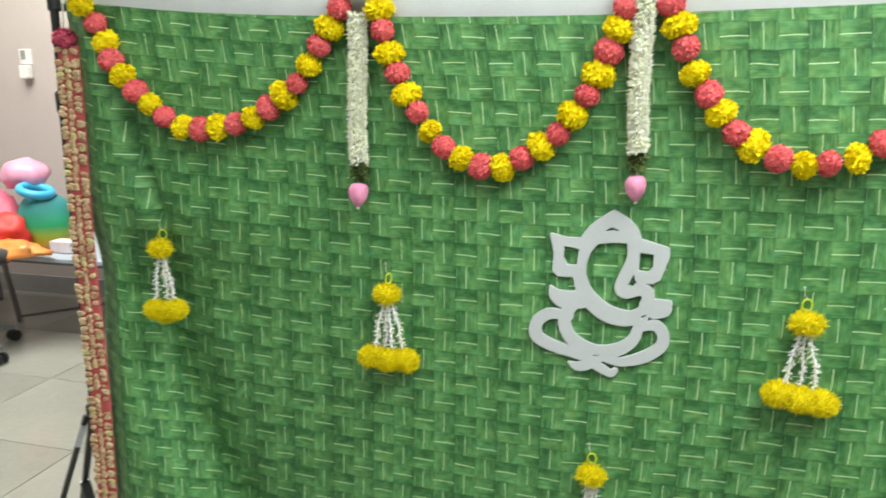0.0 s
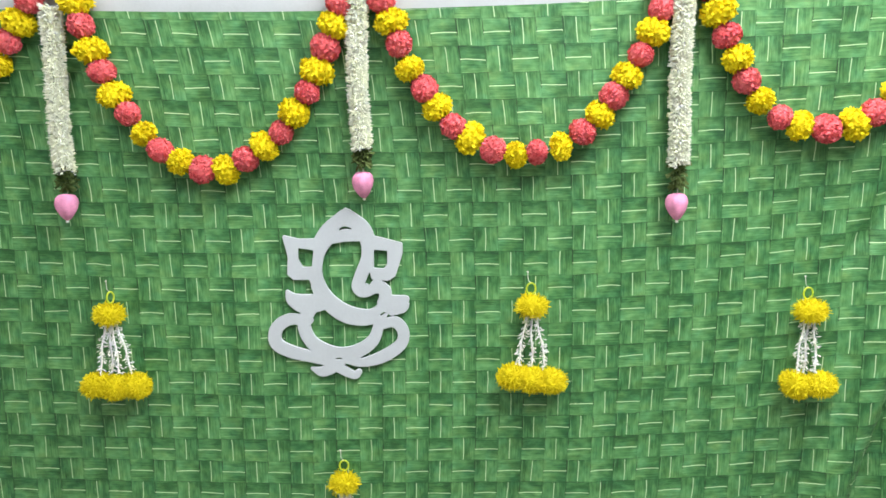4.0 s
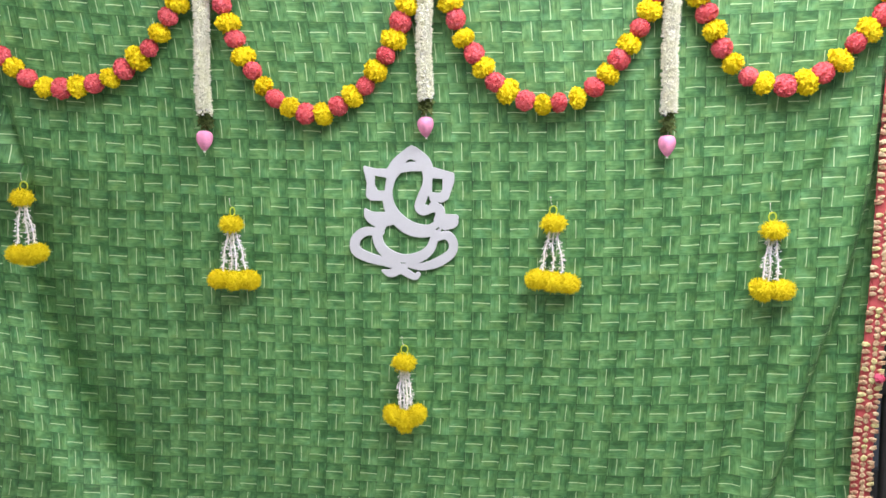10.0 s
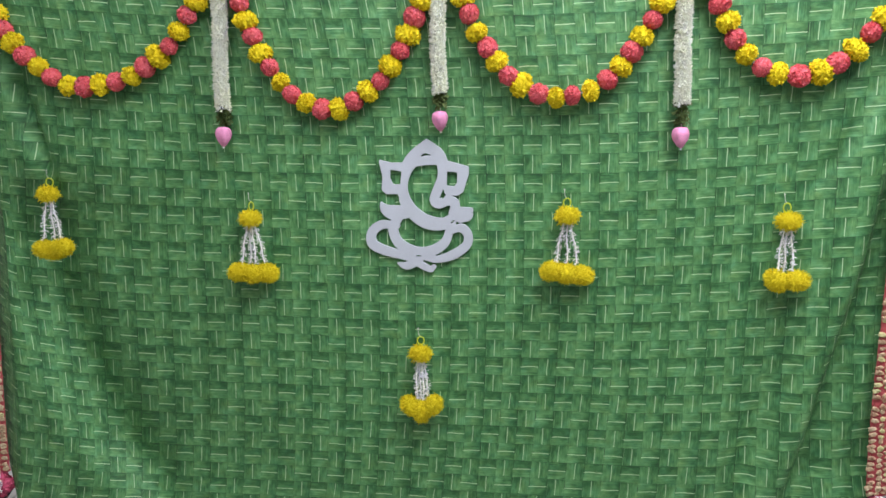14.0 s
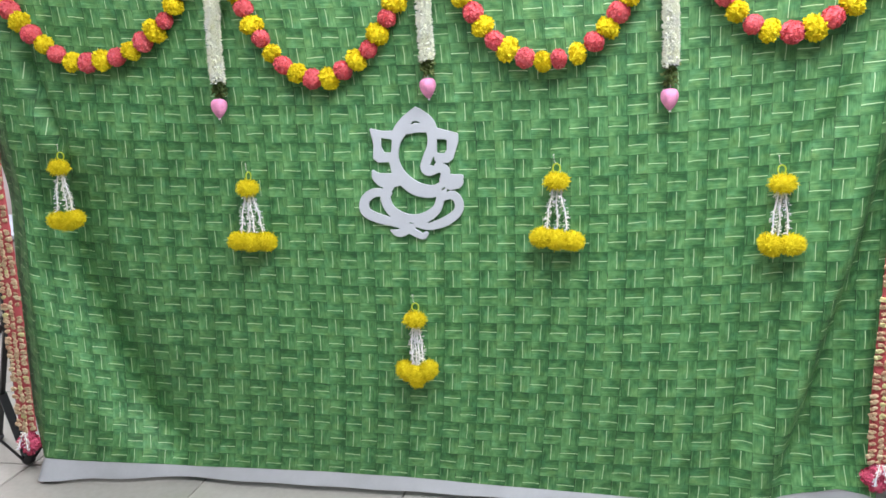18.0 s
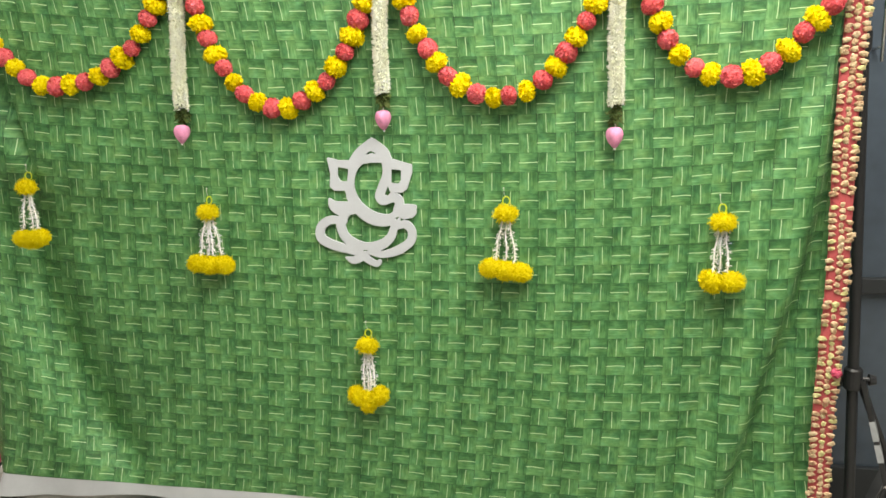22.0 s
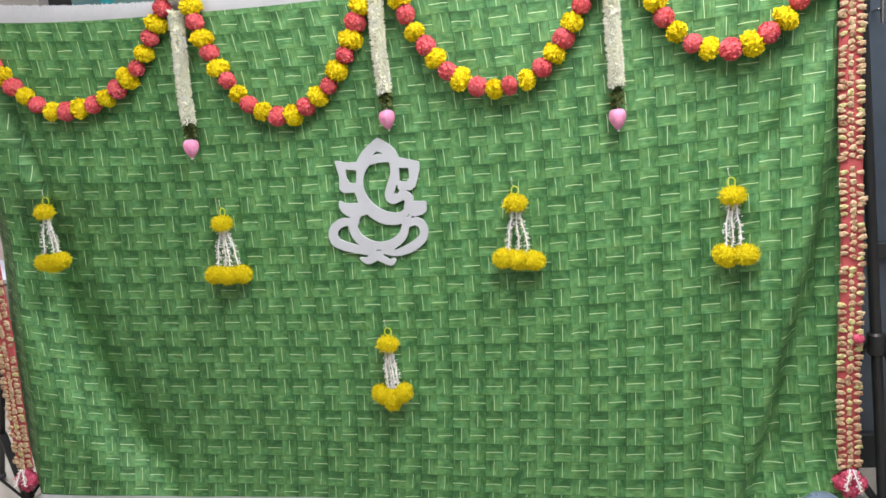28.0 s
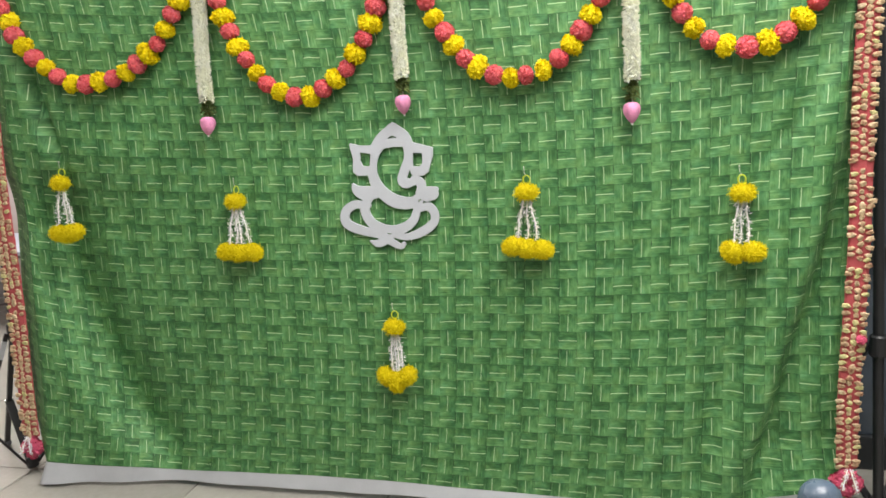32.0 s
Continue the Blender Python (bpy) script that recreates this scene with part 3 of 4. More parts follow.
def sheet(name, point, cols, rows, mat, parent, uv=True, label="", thick=0.0):
    verts = [point(c, k) for k in rows for c in cols]
    nc = len(cols)
    faces = [(k * nc + i, (k + 1) * nc + i, (k + 1) * nc + i + 1, k * nc + i + 1) for k in range(len(rows) - 1) for i in range(nc - 1)]
    me = bpy.data.meshes.new(name)
    me.from_pydata([v[:3] for v in verts], [], faces)
    me.materials.append(mat)
    if uv:
        layer = me.uv_layers.new(name="print")
        for loop in me.loops:
            layer.data[loop.index].uv = verts[loop.vertex_index][3:5]
    for p in me.polygons:
        p.use_smooth = True
    ob = part(name, me, None, parent, label)
    if thick:
        sol = ob.modifiers.new("thickness", "SOLIDIFY")
        sol.thickness, sol.offset = thick, -1.0
        crisp = ob.modifiers.new("crisp_rim", "EDGE_SPLIT")
        crisp.split_angle = 0.9
    return ob


backdrop = thing("backdrop_cloth", "green basket-weave printed backdrop cloth with white edges on a stand", "backdrop")
COLS = list(np.linspace(C0, C1, 176))


def print_point(c, s):
    r = r_top(c) + s * (r_hem(c) - r_top(c))
    return (*cloth_point(c, r), c, r)


sheet("printed_panel", print_point, COLS, list(np.linspace(0, 1, 104)), CLOTH, backdrop, True, "", 0.0012)


def top_point(c, s):
    x, y, z = cloth_point(c, r_top(c))
    fray = 0.0030 * noise.noise((x * 60, 0, 0)) + 0.0050 * noise.noise((x * 190, 2, 0)) + 0.0035 * noise.noise((x * 420, 5, 0)) if s > 0.99 else 0
    sag = 0.006 * math.sin(x * 4.1 + 0.5)
    return x, y + 0.012 * s * s + 0.0015, z + s * (0.044 + sag) + fray - 0.002


def hem_point(c, s):
    x, y, z = cloth_point(c, r_hem(c))
    zb = float(np.interp(x, [-1.32, -1.29, -1.14, -0.85, -0.48, -0.15, 0.17, 0.46, 0.60, 0.67, 0.74, 0.80, 0.86, 0.92, 0.97], [0.003, 0.003, 0.008, 0.010, 0.013, 0.012, 0.008, 0.006, 0.008, 0.011, 0.023, 0.042, 0.048, 0.034, 0.012]))
    kick = -0.014 * s * (1.0 + 0.15 * noise.noise((x * 4.0, 1.7, 0))) * ease(x, 0.9, 0.5)
    if x < -1.1:
        kick -= 0.02 * s * ease(x, -1.1, -1.25)
    return x - 0.006 * s * ease(x, -1.2, -1.3), y + kick + 0.0015 * math.sin(x * 31) * s + 0.0015, z + 0.002 + (zb + 0.006 * ease(x, 0.6, 0.3) - z - 0.002) * s


FINE = list(np.linspace(C0, C1, 1100))
sheet("top_hem", top_point, FINE, list(np.linspace(0, 1, 5)), HEM, backdrop, False, "white unprinted upper edge with a frayed selvedge", 0.0015)
sheet("bottom_hem", hem_point, COLS, list(np.linspace(0, 1, 6)), HEM, backdrop, False, "white unprinted lower edge on the floor", 0.0015)


def front(x, z):
    """A point just before the cloth."""
    return depth(x, z) - 0.003


# ---- the stand ----
def tripod_stand(x, y, lean, legs, collar, stickers):
    stand = thing("tripod_stand", "black metal tripod stand holding up the backdrop cloth", "stand", Matrix.Translation((x, y, 0)), "backdrop stand")
    top = Vector((lean, 0, 1.47))

    def on(z):
        return top * (z / 1.47)
    bm = bmesh.new()
    rod(bm, on(0.02), on(1.24), 0.0125, seg=16)
    part("lower_pole", bm, BLACK, stand, smooth=False)
    bm = bmesh.new()
    rod(bm, on(1.22), on(1.47), 0.0095, seg=16)
    part("upper_pole", bm, BLACK, stand)
    for z, r, hgt in ((collar, 0.021, 0.055), (0.026, 0.019, 0.035), (1.24, 0.017, 0.05), (1.455, 0.014, 0.03)):
        bm = bmesh.new()
        lathe(bm, [(r * 0.8, -hgt / 2), (r, -hgt / 2 + 0.005), (r, hgt / 2 - 0.005), (r * 0.8, hgt / 2)], 18)
        part("collar", bm, BLACK, stand, at=Matrix.Translation(on(z)))
    for z in (collar,):
        bm = bmesh.new()
        rod(bm, (0.018, -0.002, 0), (0.038, -0.006, 0), 0.006)
        bmesh.ops.create_cone(bm, cap_ends=True, segments=10, radius1=0.014, radius2=0.011, depth=0.014,
                              matrix=Matrix.Translation((0.041, -0.007, 0)) @ pose(0, 0, 0, 0, 90, 0))
        part("knob", bm, BLACK, stand, "black clamp knob", at=Matrix.Translation(on(z)))
    for fx, fy in legs:
        a = on(collar) + Vector((fx, fy, 0)).normalized() * 0.022
        foot = Vector((fx, fy, 0.012))
        bm = bmesh.new()
        bar(bm, a, foot, 0.016, 0.012)
        leg = part("leg", bm, BLACK, stand)
        bm = bmesh.new()
        bmesh.ops.create_icosphere(bm, subdivisions=2, radius=0.014, matrix=Matrix.Translation(foot))
        part("rubber_foot", bm, GREY_PLASTIC, leg, "black rubber foot")
        mid = a.lerp(foot, 0.60)
        bm = bmesh.new()
        bar(bm, mid, on(0.026) + Vector((fx, fy, 0)).normalized() * 0.018, 0.026, 0.008)
        brace = part("brace", bm, BLACK, stand)
        bm = bmesh.new()
        out = Vector((fy, -fx, 0)).normalized() * 0.011
        rod(bm, mid - out, mid + out, 0.0055)
        part("bolt", bm, CHROME, leg, "bright steel bolt")
    if stickers:
        fx, fy = legs[0]
        a, foot = on(collar) + Vector((fx, fy, 0)).normalized() * 0.022, Vector((fx, fy, 0.012))
        for s0, s1 in stickers:
            bm = bmesh.new()
            bar(bm, a.lerp(foot, s0), a.lerp(foot, s1), 0.0172, 0.0132, 0.0005)
            part("sticker", bm, GREY_LABEL, stand, "grey sticker on the leg")
    return stand


tripod_stand(-1.40, 0.060, 0.050, [(-0.105, -0.150), (-0.23, 0.145), (0.17, 0.16)], 0.46, ((0.05, 0.17),))
tripod_stand(1.082, 0.10, -0.064, [(0.108, -0.05), (-0.16, 0.12), (0.19, 0.15)], 0.445, ((0.23, 0.34), (0.36, 0.46)))
crossbar = thing("crossbar", "thin black crossbar carrying the backdrop cloth", "crossbar", Matrix.Translation((0, 0.10, 0)))
bm = bmesh.new()
rod(bm, (-1.352, -0.036, 1.45), (-0.2, 0, 1.40), 0.010)
part("tube", bm, BLACK, crossbar)
bm = bmesh.new()
rod(bm, (-0.22, 0, 1.40), (1.016, 0, 1.41), 0.008)
part("tube", bm, BLACK, crossbar)


# ---- flowers ----
def petal(bm, root, way, side, length, width, curl, cup):
    """One cut petal: a short strip of two quads, bent and frilled."""
    nrm = way.cross(side).normalized()
    mid = root + way * (length * 0.55) + nrm * curl * 0.35
    tip = root + way * length + nrm * curl
    a = bm.verts.new(root - side * width * 0.25)
    b = bm.verts.new(root + side * width * 0.25)
    c = bm.verts.new(mid + side * width * 0.5 + nrm * cup)
    d = bm.verts.new(mid - side * width * 0.5 + nrm * cup)
    e = bm.verts.new(tip + side * width * 0.42)
    f = bm.verts.new(tip - side * width * 0.38)
    bm.faces.new((a, b, c, d))
    bm.faces.new((d, c, e, f))


def pompom(name, mat, radius, half, count, seed, ragged=0.22, width=0.0085, reach=0.34, knots=0, lie=0.75):
    """A full cloth flower, its axis along z: frilled petals round a lumpy core."""
    rng = random.Random(seed)
    bm = bmesh.new()
    bmesh.ops.create_icosphere(bm, subdivisions=3, radius=1.0)
    heads = []
    for i in range(knots):
        h = -1 + 2 * (i + 0.5) / knots
        ang = i * 2.39996 + rng.uniform(-0.25, 0.25)
        flat = math.sqrt(1 - h * h)
        heads.append(Vector((flat * math.cos(ang), flat * math.sin(ang), h)))
    for v in bm.verts:
        k = 0.90 + 0.05 * rng.random()
        if heads:
            k = 0.80 + 0.16 * max(0.0, 1 - (min((v.co - q).length for q in heads) / 0.42) ** 2) + 0.03 * rng.random()
        v.co = Vector((v.co.x * radius * k, v.co.y * radius * k, v.co.z * half * k))
    for f in bm.faces:
        f.smooth = True
    for i in range(count):
        h = -1 + 2 * (i + 0.5) / count
        ang = i * 2.39996 + rng.uniform(-0.3, 0.3)
        flat = math.sqrt(max(0.0, 1 - h * h))
        out = Vector((flat * math.cos(ang), flat * math.sin(ang), h))
        way = (out + Vector((rng.uniform(-.35, .35), rng.uniform(-.35, .35), rng.uniform(-.35, .35)))).normalized()
        if heads:
            near = min(heads, key=lambda q: (q - out).length)
            way = (way + (out - near) * 0.6).normalized()
            out = (out + near * 0.5).normalized()
        surf = Vector((out.x * radius, out.y * radius, out.z * half))
        side = way.cross(Vector((rng.uniform(-1, 1), rng.uniform(-1, 1), rng.uniform(-1, 1)))).normalized()
        if rng.random() < lie:
            drift = out.cross(Vector((rng.uniform(-1, 1), rng.uniform(-1, 1), rng.uniform(-1, 1)))).normalized()
            way = (out * rng.uniform(0.15, 0.55) + drift).normalized()
            side = out.cross(way).normalized()
            surf *= 1.10
        length = radius * reach * rng.uniform(0.75, 1.2) * (1 + ragged * rng.uniform(-1, 1.2))
        petal(bm, surf * 0.80, way, side, length, width * rng.uniform(0.7, 1.3), radius * rng.uniform(-0.10, 0.10), radius * rng.uniform(-0.04, 0.04))
    return mesh_of(name, bm, mat)


YELLOW_FLOWERS = [pompom("yellow_flower", YELLOW, 0.0285, 0.0190, 700, 11 + k, 0.25, 0.0050, 0.30, 30, 0.6) for k in range(4)]
RED_FLOWERS = [pompom("red_flower", RED, 0.0268, 0.0225, 800, 31 + k, 0.10, 0.0050, 0.24, 0, 0.88) for k in range(4)]


# each swag: pins and the way the string hangs between them; how many flowers it carries; whether it begins with red
SWAGS = [
    ([(-1.216, 1.482), (-1.165, 1.367), (-1.092, 1.266), (-0.995, 1.196), (-0.905, 1.190), (-0.800, 1.221), (-0.716, 1.282), (-0.642, 1.385), (-0.600, 1.452)], 22, True),
    ([(-0.552, 1.450), (-0.525, 1.329), (-0.475, 1.222), (-0.405, 1.142), (-0.327, 1.116), (-0.236, 1.158), (-0.158, 1.252), (-0.107, 1.358), (-0.078, 1.436)], 22, True),
    ([(-0.036, 1.438), (0.007, 1.326), (0.068, 1.217), (0.145, 1.150), (0.225, 1.133), (0.320, 1.170), (0.394, 1.262), (0.453, 1.373), (0.456, 1.452)], 22, False),
    ([(0.506, 1.440), (0.550, 1.350), (0.607, 1.236), (0.670, 1.178), (0.743, 1.166), (0.816, 1.196), (0.873, 1.256), (0.918, 1.305), (0.955, 1.390)], 18, False),
]


def flower_swag(points, count, red_first, seed):
    rng = random.Random(seed)
    path = spline(points, count)
    start = path[0]
    swag = thing("flower_garland", "swag of alternating red and yellow cloth flowers pinned to the cloth", "garland",
                 Matrix.Translation((start[0], front(*start) - 0.02, start[1])), "flower swags")
    base = swag.matrix_basis.translation
    string = [Vector((x, front(x, z) - 0.016, z)) - base for x, z in spline(points, 60)]
    bm = bmesh.new()
    tube(bm, string, 0.0012, 5)
    part("string", bm, THREAD, swag)
    for i, (x, z) in enumerate(path):
        red = (i % 2 == 0) == red_first
        k = min(max(i, 1), count - 2)
        way = Vector((path[k + 1][0] - path[k - 1][0], 0, path[k + 1][1] - path[k - 1][1])).normalized()
        way = (way + Vector((rng.uniform(-.25, .25), rng.uniform(-.12, .12), rng.uniform(-.25, .25)))).normalized()
        turn = way.to_track_quat("Z", "Y").to_matrix().to_4x4()
        size = rng.uniform(0.86, 1.02)
        place = Vector((x + rng.uniform(-.003, .003), front(x, z) - 0.021, z + rng.uniform(-.003, .003))) - base
        spin = pose(0, 0, 0, 0, 0, rng.uniform(0, 360))
        stretch = Matrix.Diagonal((size, size * 0.86, size * rng.uniform(0.92, 1.12), 1))
        me = (RED_FLOWERS if red else YELLOW_FLOWERS)[rng.randrange(4)]
        part("red_flower" if red else "yellow_flower", me, None, swag, at=Matrix.Translation(place) @ turn @ spin @ stretch)
    return swag


for i, (pts, count, red_first) in enumerate(SWAGS):
    flower_swag(pts, count, red_first, 70 + i)


# ---- jasmine strings with lotus buds ----
def bud_spike(bm, root, way, length, r):
    """A closed jasmine bud: a thin stalk that swells to a pointed tip."""
    side = way.orthogonal().normalized()
    up = way.cross(side)
    a = bm.verts.new(root)
    ring = [bm.verts.new(root + way * length * 0.68 + (side * math.cos(k * math.tau / 4) + up * math.sin(k * math.tau / 4)) * r) for k in range(4)]
    b = bm.verts.new(root + way * length)
    for k in range(4):
        bm.faces.new((a, ring[(k + 1) % 4], ring[k]))
        bm.faces.new((ring[k], ring[(k + 1) % 4], b))


def jasmine_rope(path, r, count, seed, length=0.012, fat=0.0026, even=0.35, droop=0.2, core=0.55):
    rng = random.Random(seed)
    bm = bmesh.new()
    tube(bm, path, r * core, 10)
    n = len(path)
    for i in range(count):
        s = (i + rng.random()) / count * (n - 1)
        k = min(int(s), n - 2)
        p = Vector(path[k]).lerp(Vector(path[k + 1]), s - k)
        way0 = (Vector(path[k + 1]) - Vector(path[k])).normalized()
        ang = rng.uniform(0, math.tau)
        side = way0.orthogonal().normalized()
        up = way0.cross(side)
        out = (side * math.cos(ang) + up * math.sin(ang) + way0 * rng.uniform(-even, even + droop)).normalized()
        bud_spike(bm, p + out * r * 0.35, out, length * rng.uniform(0.75, 1.2), fat * rng.uniform(0.8, 1.25))
    return bm


def lotus_bud_mesh():
    """A hanging lotus bud: pleated petals closing to a point below."""
    bm = bmesh.new()
    seg, rings = 24, []
    prof = [(0.0052, 0.0), (0.0118, -0.002), (0.0162, -0.009), (0.0178, -0.019), (0.0162, -0.030), (0.0118, -0.040), (0.0062, -0.049), (0.0016, -0.053)]
    for r, z in prof:
        rings.append([bm.verts.new((r * (1 + 0.09 * math.cos(6 * k * math.tau / seg + z * 40)) * math.cos(k * math.tau / seg),
                                    r * (1 + 0.09 * math.cos(6 * k * math.tau / seg + z * 40)) * math.sin(k * math.tau / seg), z)) for k in range(seg)])
    for a, b in zip(rings, rings[1:]):
        for k in range(seg):
            bm.faces.new((a[k], b[k], b[(k + 1) % seg], a[(k + 1) % seg]))
    bm.faces.new(rings[0])
    bm.faces.new(rings[-1][::-1])
    return mesh_of("lotus_bud", bm, PINK, True)


LOTUS = lotus_bud_mesh()


def jasmine_string(top, foot, seed, lean, tuft=0.038):
    (x0, z0), (x1, z1) = top, foot
    y0, y1 = front(x0, z0) - 0.026, front(x1, z1) - 0.022
    ob = thing("jasmine_string", "hanging rope of cream jasmine buds ending in a pink lotus bud", "garland",
               Matrix.Translation((x0, y0, z0)), "jasmine strings")
    base = Vector((x0, y0, z0))
    path = [Vector((x0 + (x1 - x0) * s + 0.0025 * math.sin(5 * s + seed), y0 + (y1 - y0) * s, z0 + (z1 - z0) * s)) - base for s in np.linspace(0, 1, 14)]
    part("jasmine_rope", jasmine_rope(path, 0.0200, 2600, seed, 0.0138, 0.0016, 0.45, 0.2, 0.52), JASMINE, ob)
    rng = random.Random(seed)
    bm = bmesh.new()
    end = path[-1]
    for i in range(150):
        ang = rng.uniform(0, math.tau)
        way = Vector((math.cos(ang), math.sin(ang) * 0.7, rng.uniform(-1.6, 0.7))).normalized()
        root = end + Vector((rng.uniform(-.008, .008), rng.uniform(-.006, .006), rng.uniform(0.012 - tuft, 0.003)))
        petal(bm, root, way, way.orthogonal().normalized(), rng.uniform(0.010, 0.019), 0.0045, rng.uniform(-.004, .004), 0.001)
    part("leaf_tuft", bm, LEAF, ob, "tuft of dark green leaves")
    bm = bmesh.new()
    tube(bm, [end + Vector((0, 0, 0)), end + Vector((0, 0, -tuft))], 0.0012, 5)
    part("thread", bm, THREAD, ob)
    bud = part("lotus_bud", LOTUS, None, ob, "pink closed lotus bud", at=Matrix.Translation(end + Vector((-0.002, -0.001, -tuft))) @ pose(0, 0, 0, 0, lean, seed * 40) @ Matrix.Diagonal((1.10, 1.05, 0.90, 1)))
    bm = bmesh.new()
    bmesh.ops.create_icosphere(bm, subdivisions=1, radius=0.0032, matrix=Matrix.Translation((0, 0, -0.055)))
    part("bead", bm, WHITE_TUFT, bud, "small white bead at the tip")
    return ob


jasmine_string((-0.588, 1.402), (-0.595, 1.124), 1, 4, 0.042)
jasmine_string((-0.063, 1.424), (-0.067, 1.150), 2, -8, 0.042)
jasmine_string((0.488, 1.392), (0.483, 1.112), 3, 3, 0.052)


# ---- small hanging tassels ----
TOP_BLOOM = [pompom("top_flower", TASSEL_YELLOW, 0.0255, 0.0170, 1200, 51 + k, 0.40, 0.0014, 0.40, 0, 0.55) for k in range(2)]
FOOT_BLOOM = [pompom("foot_flower", TASSEL_YELLOW, 0.0275, 0.0205, 1500, 57 + k, 0.25, 0.0015, 0.36, 0, 0.6) for k in range(3)]


def hanging_tassel(x, z, blooms, strands, spread, seed, face=0.0, drop=0.106):
    """Ring at (x, z); below it a flower, strings of white tufts, and the flowers that weigh them down."""
    rng = random.Random(seed)
    y = front(x, z)
    ob = thing("hanging_tassel", "small hanging tassel of yellow flowers and white tufted strings", "tassel", Matrix.Translation((x, y, z)), "tassels on the cloth")
    bm = bmesh.new()
    turn = pose(0, -0.006, 0, 0, 0, face)
    tube(bm, [turn @ Vector((0.0085 * math.cos(a), 0, 0.0105 * math.sin(a))) for a in np.linspace(0, math.tau, 20, endpoint=False)], 0.0016, 6, True)
    part("ring", bm, RING, ob, "lime green ring")
    bm = bmesh.new()
    tube(bm, [(-0.006, -0.004, 0.030), (-0.005, -0.006, 0.016), (0, -0.006, 0.010)], 0.0006, 5)
    bmesh.ops.create_icosphere(bm, subdivisions=1, radius=0.0020, matrix=Matrix.Translation((-0.006, -0.004, 0.031)))
    part("pin", bm, THREAD, ob, "white pin and loop of thread")
    part("top_flower", TOP_BLOOM[seed % 2], None, ob, at=Matrix.Translation((0.001, -0.020, -0.029)) @ Matrix.Diagonal((1, 0.8, 1, 1)))
    for i in range(strands):
        s = (i + 0.5) / strands * 2 - 1 if strands > 1 else 0
        a = Vector((s * 0.012, -0.018 + 0.004 * (i % 2), -0.040))
        b = Vector((s * spread + rng.uniform(-.003, .003), -0.020 + 0.006 * (i % 2), -0.040 - drop + 0.004 * abs(s)))
        path = [a.lerp(b, q) + Vector((0.0015 * math.sin(9 * q + i), 0, 0)) for q in np.linspace(0, 1, 9)]
        part("tuft_string", jasmine_rope(path, 0.0034, 74, seed * 9 + i, 0.0098, 0.0012, 0.1, 1.3), WHITE_TUFT, ob)
    for i, (dx, dz, tilt) in enumerate(blooms):
        part("foot_flower", FOOT_BLOOM[(i + seed) % 3], None, ob,
             at=Matrix.Translation((dx, -0.024 - 0.004 * (i % 2), -0.040 - drop + dz)) @ pose(0, 0, 0, 0, tilt, 0) @ Matrix.Diagonal((1, 0.85, 1, 1)))
    return ob


hanging_tassel(-1.090, 0.950, [(-0.022, -0.024, 8), (0.030, -0.020, -12), (0.004, -0.030, 0)], 3, 0.034, 1, 20, 0.108)
hanging_tassel(-0.549, 0.885, [(-0.036, -0.020, -10), (0.002, -0.024, 4), (0.038, -0.022, 12)], 4, 0.042, 2, 70, 0.105)
hanging_tassel(0.232, 0.887, [(-0.036, -0.014, -14), (0.000, -0.020, 0), (0.034, -0.024, 14)], 3, 0.038, 3, 10, 0.108)
hanging_tassel(0.727, 0.873, [(-0.020, -0.018, 40), (0.023, -0.017, 5)], 3, 0.026, 4, 5, 0.108)
hanging_tassel(-0.130, 0.540, [(-0.028, -0.012, 50), (0.000, -0.026, 88), (0.028, -0.010, -50)], 4, 0.018, 5, 8, 0.114)


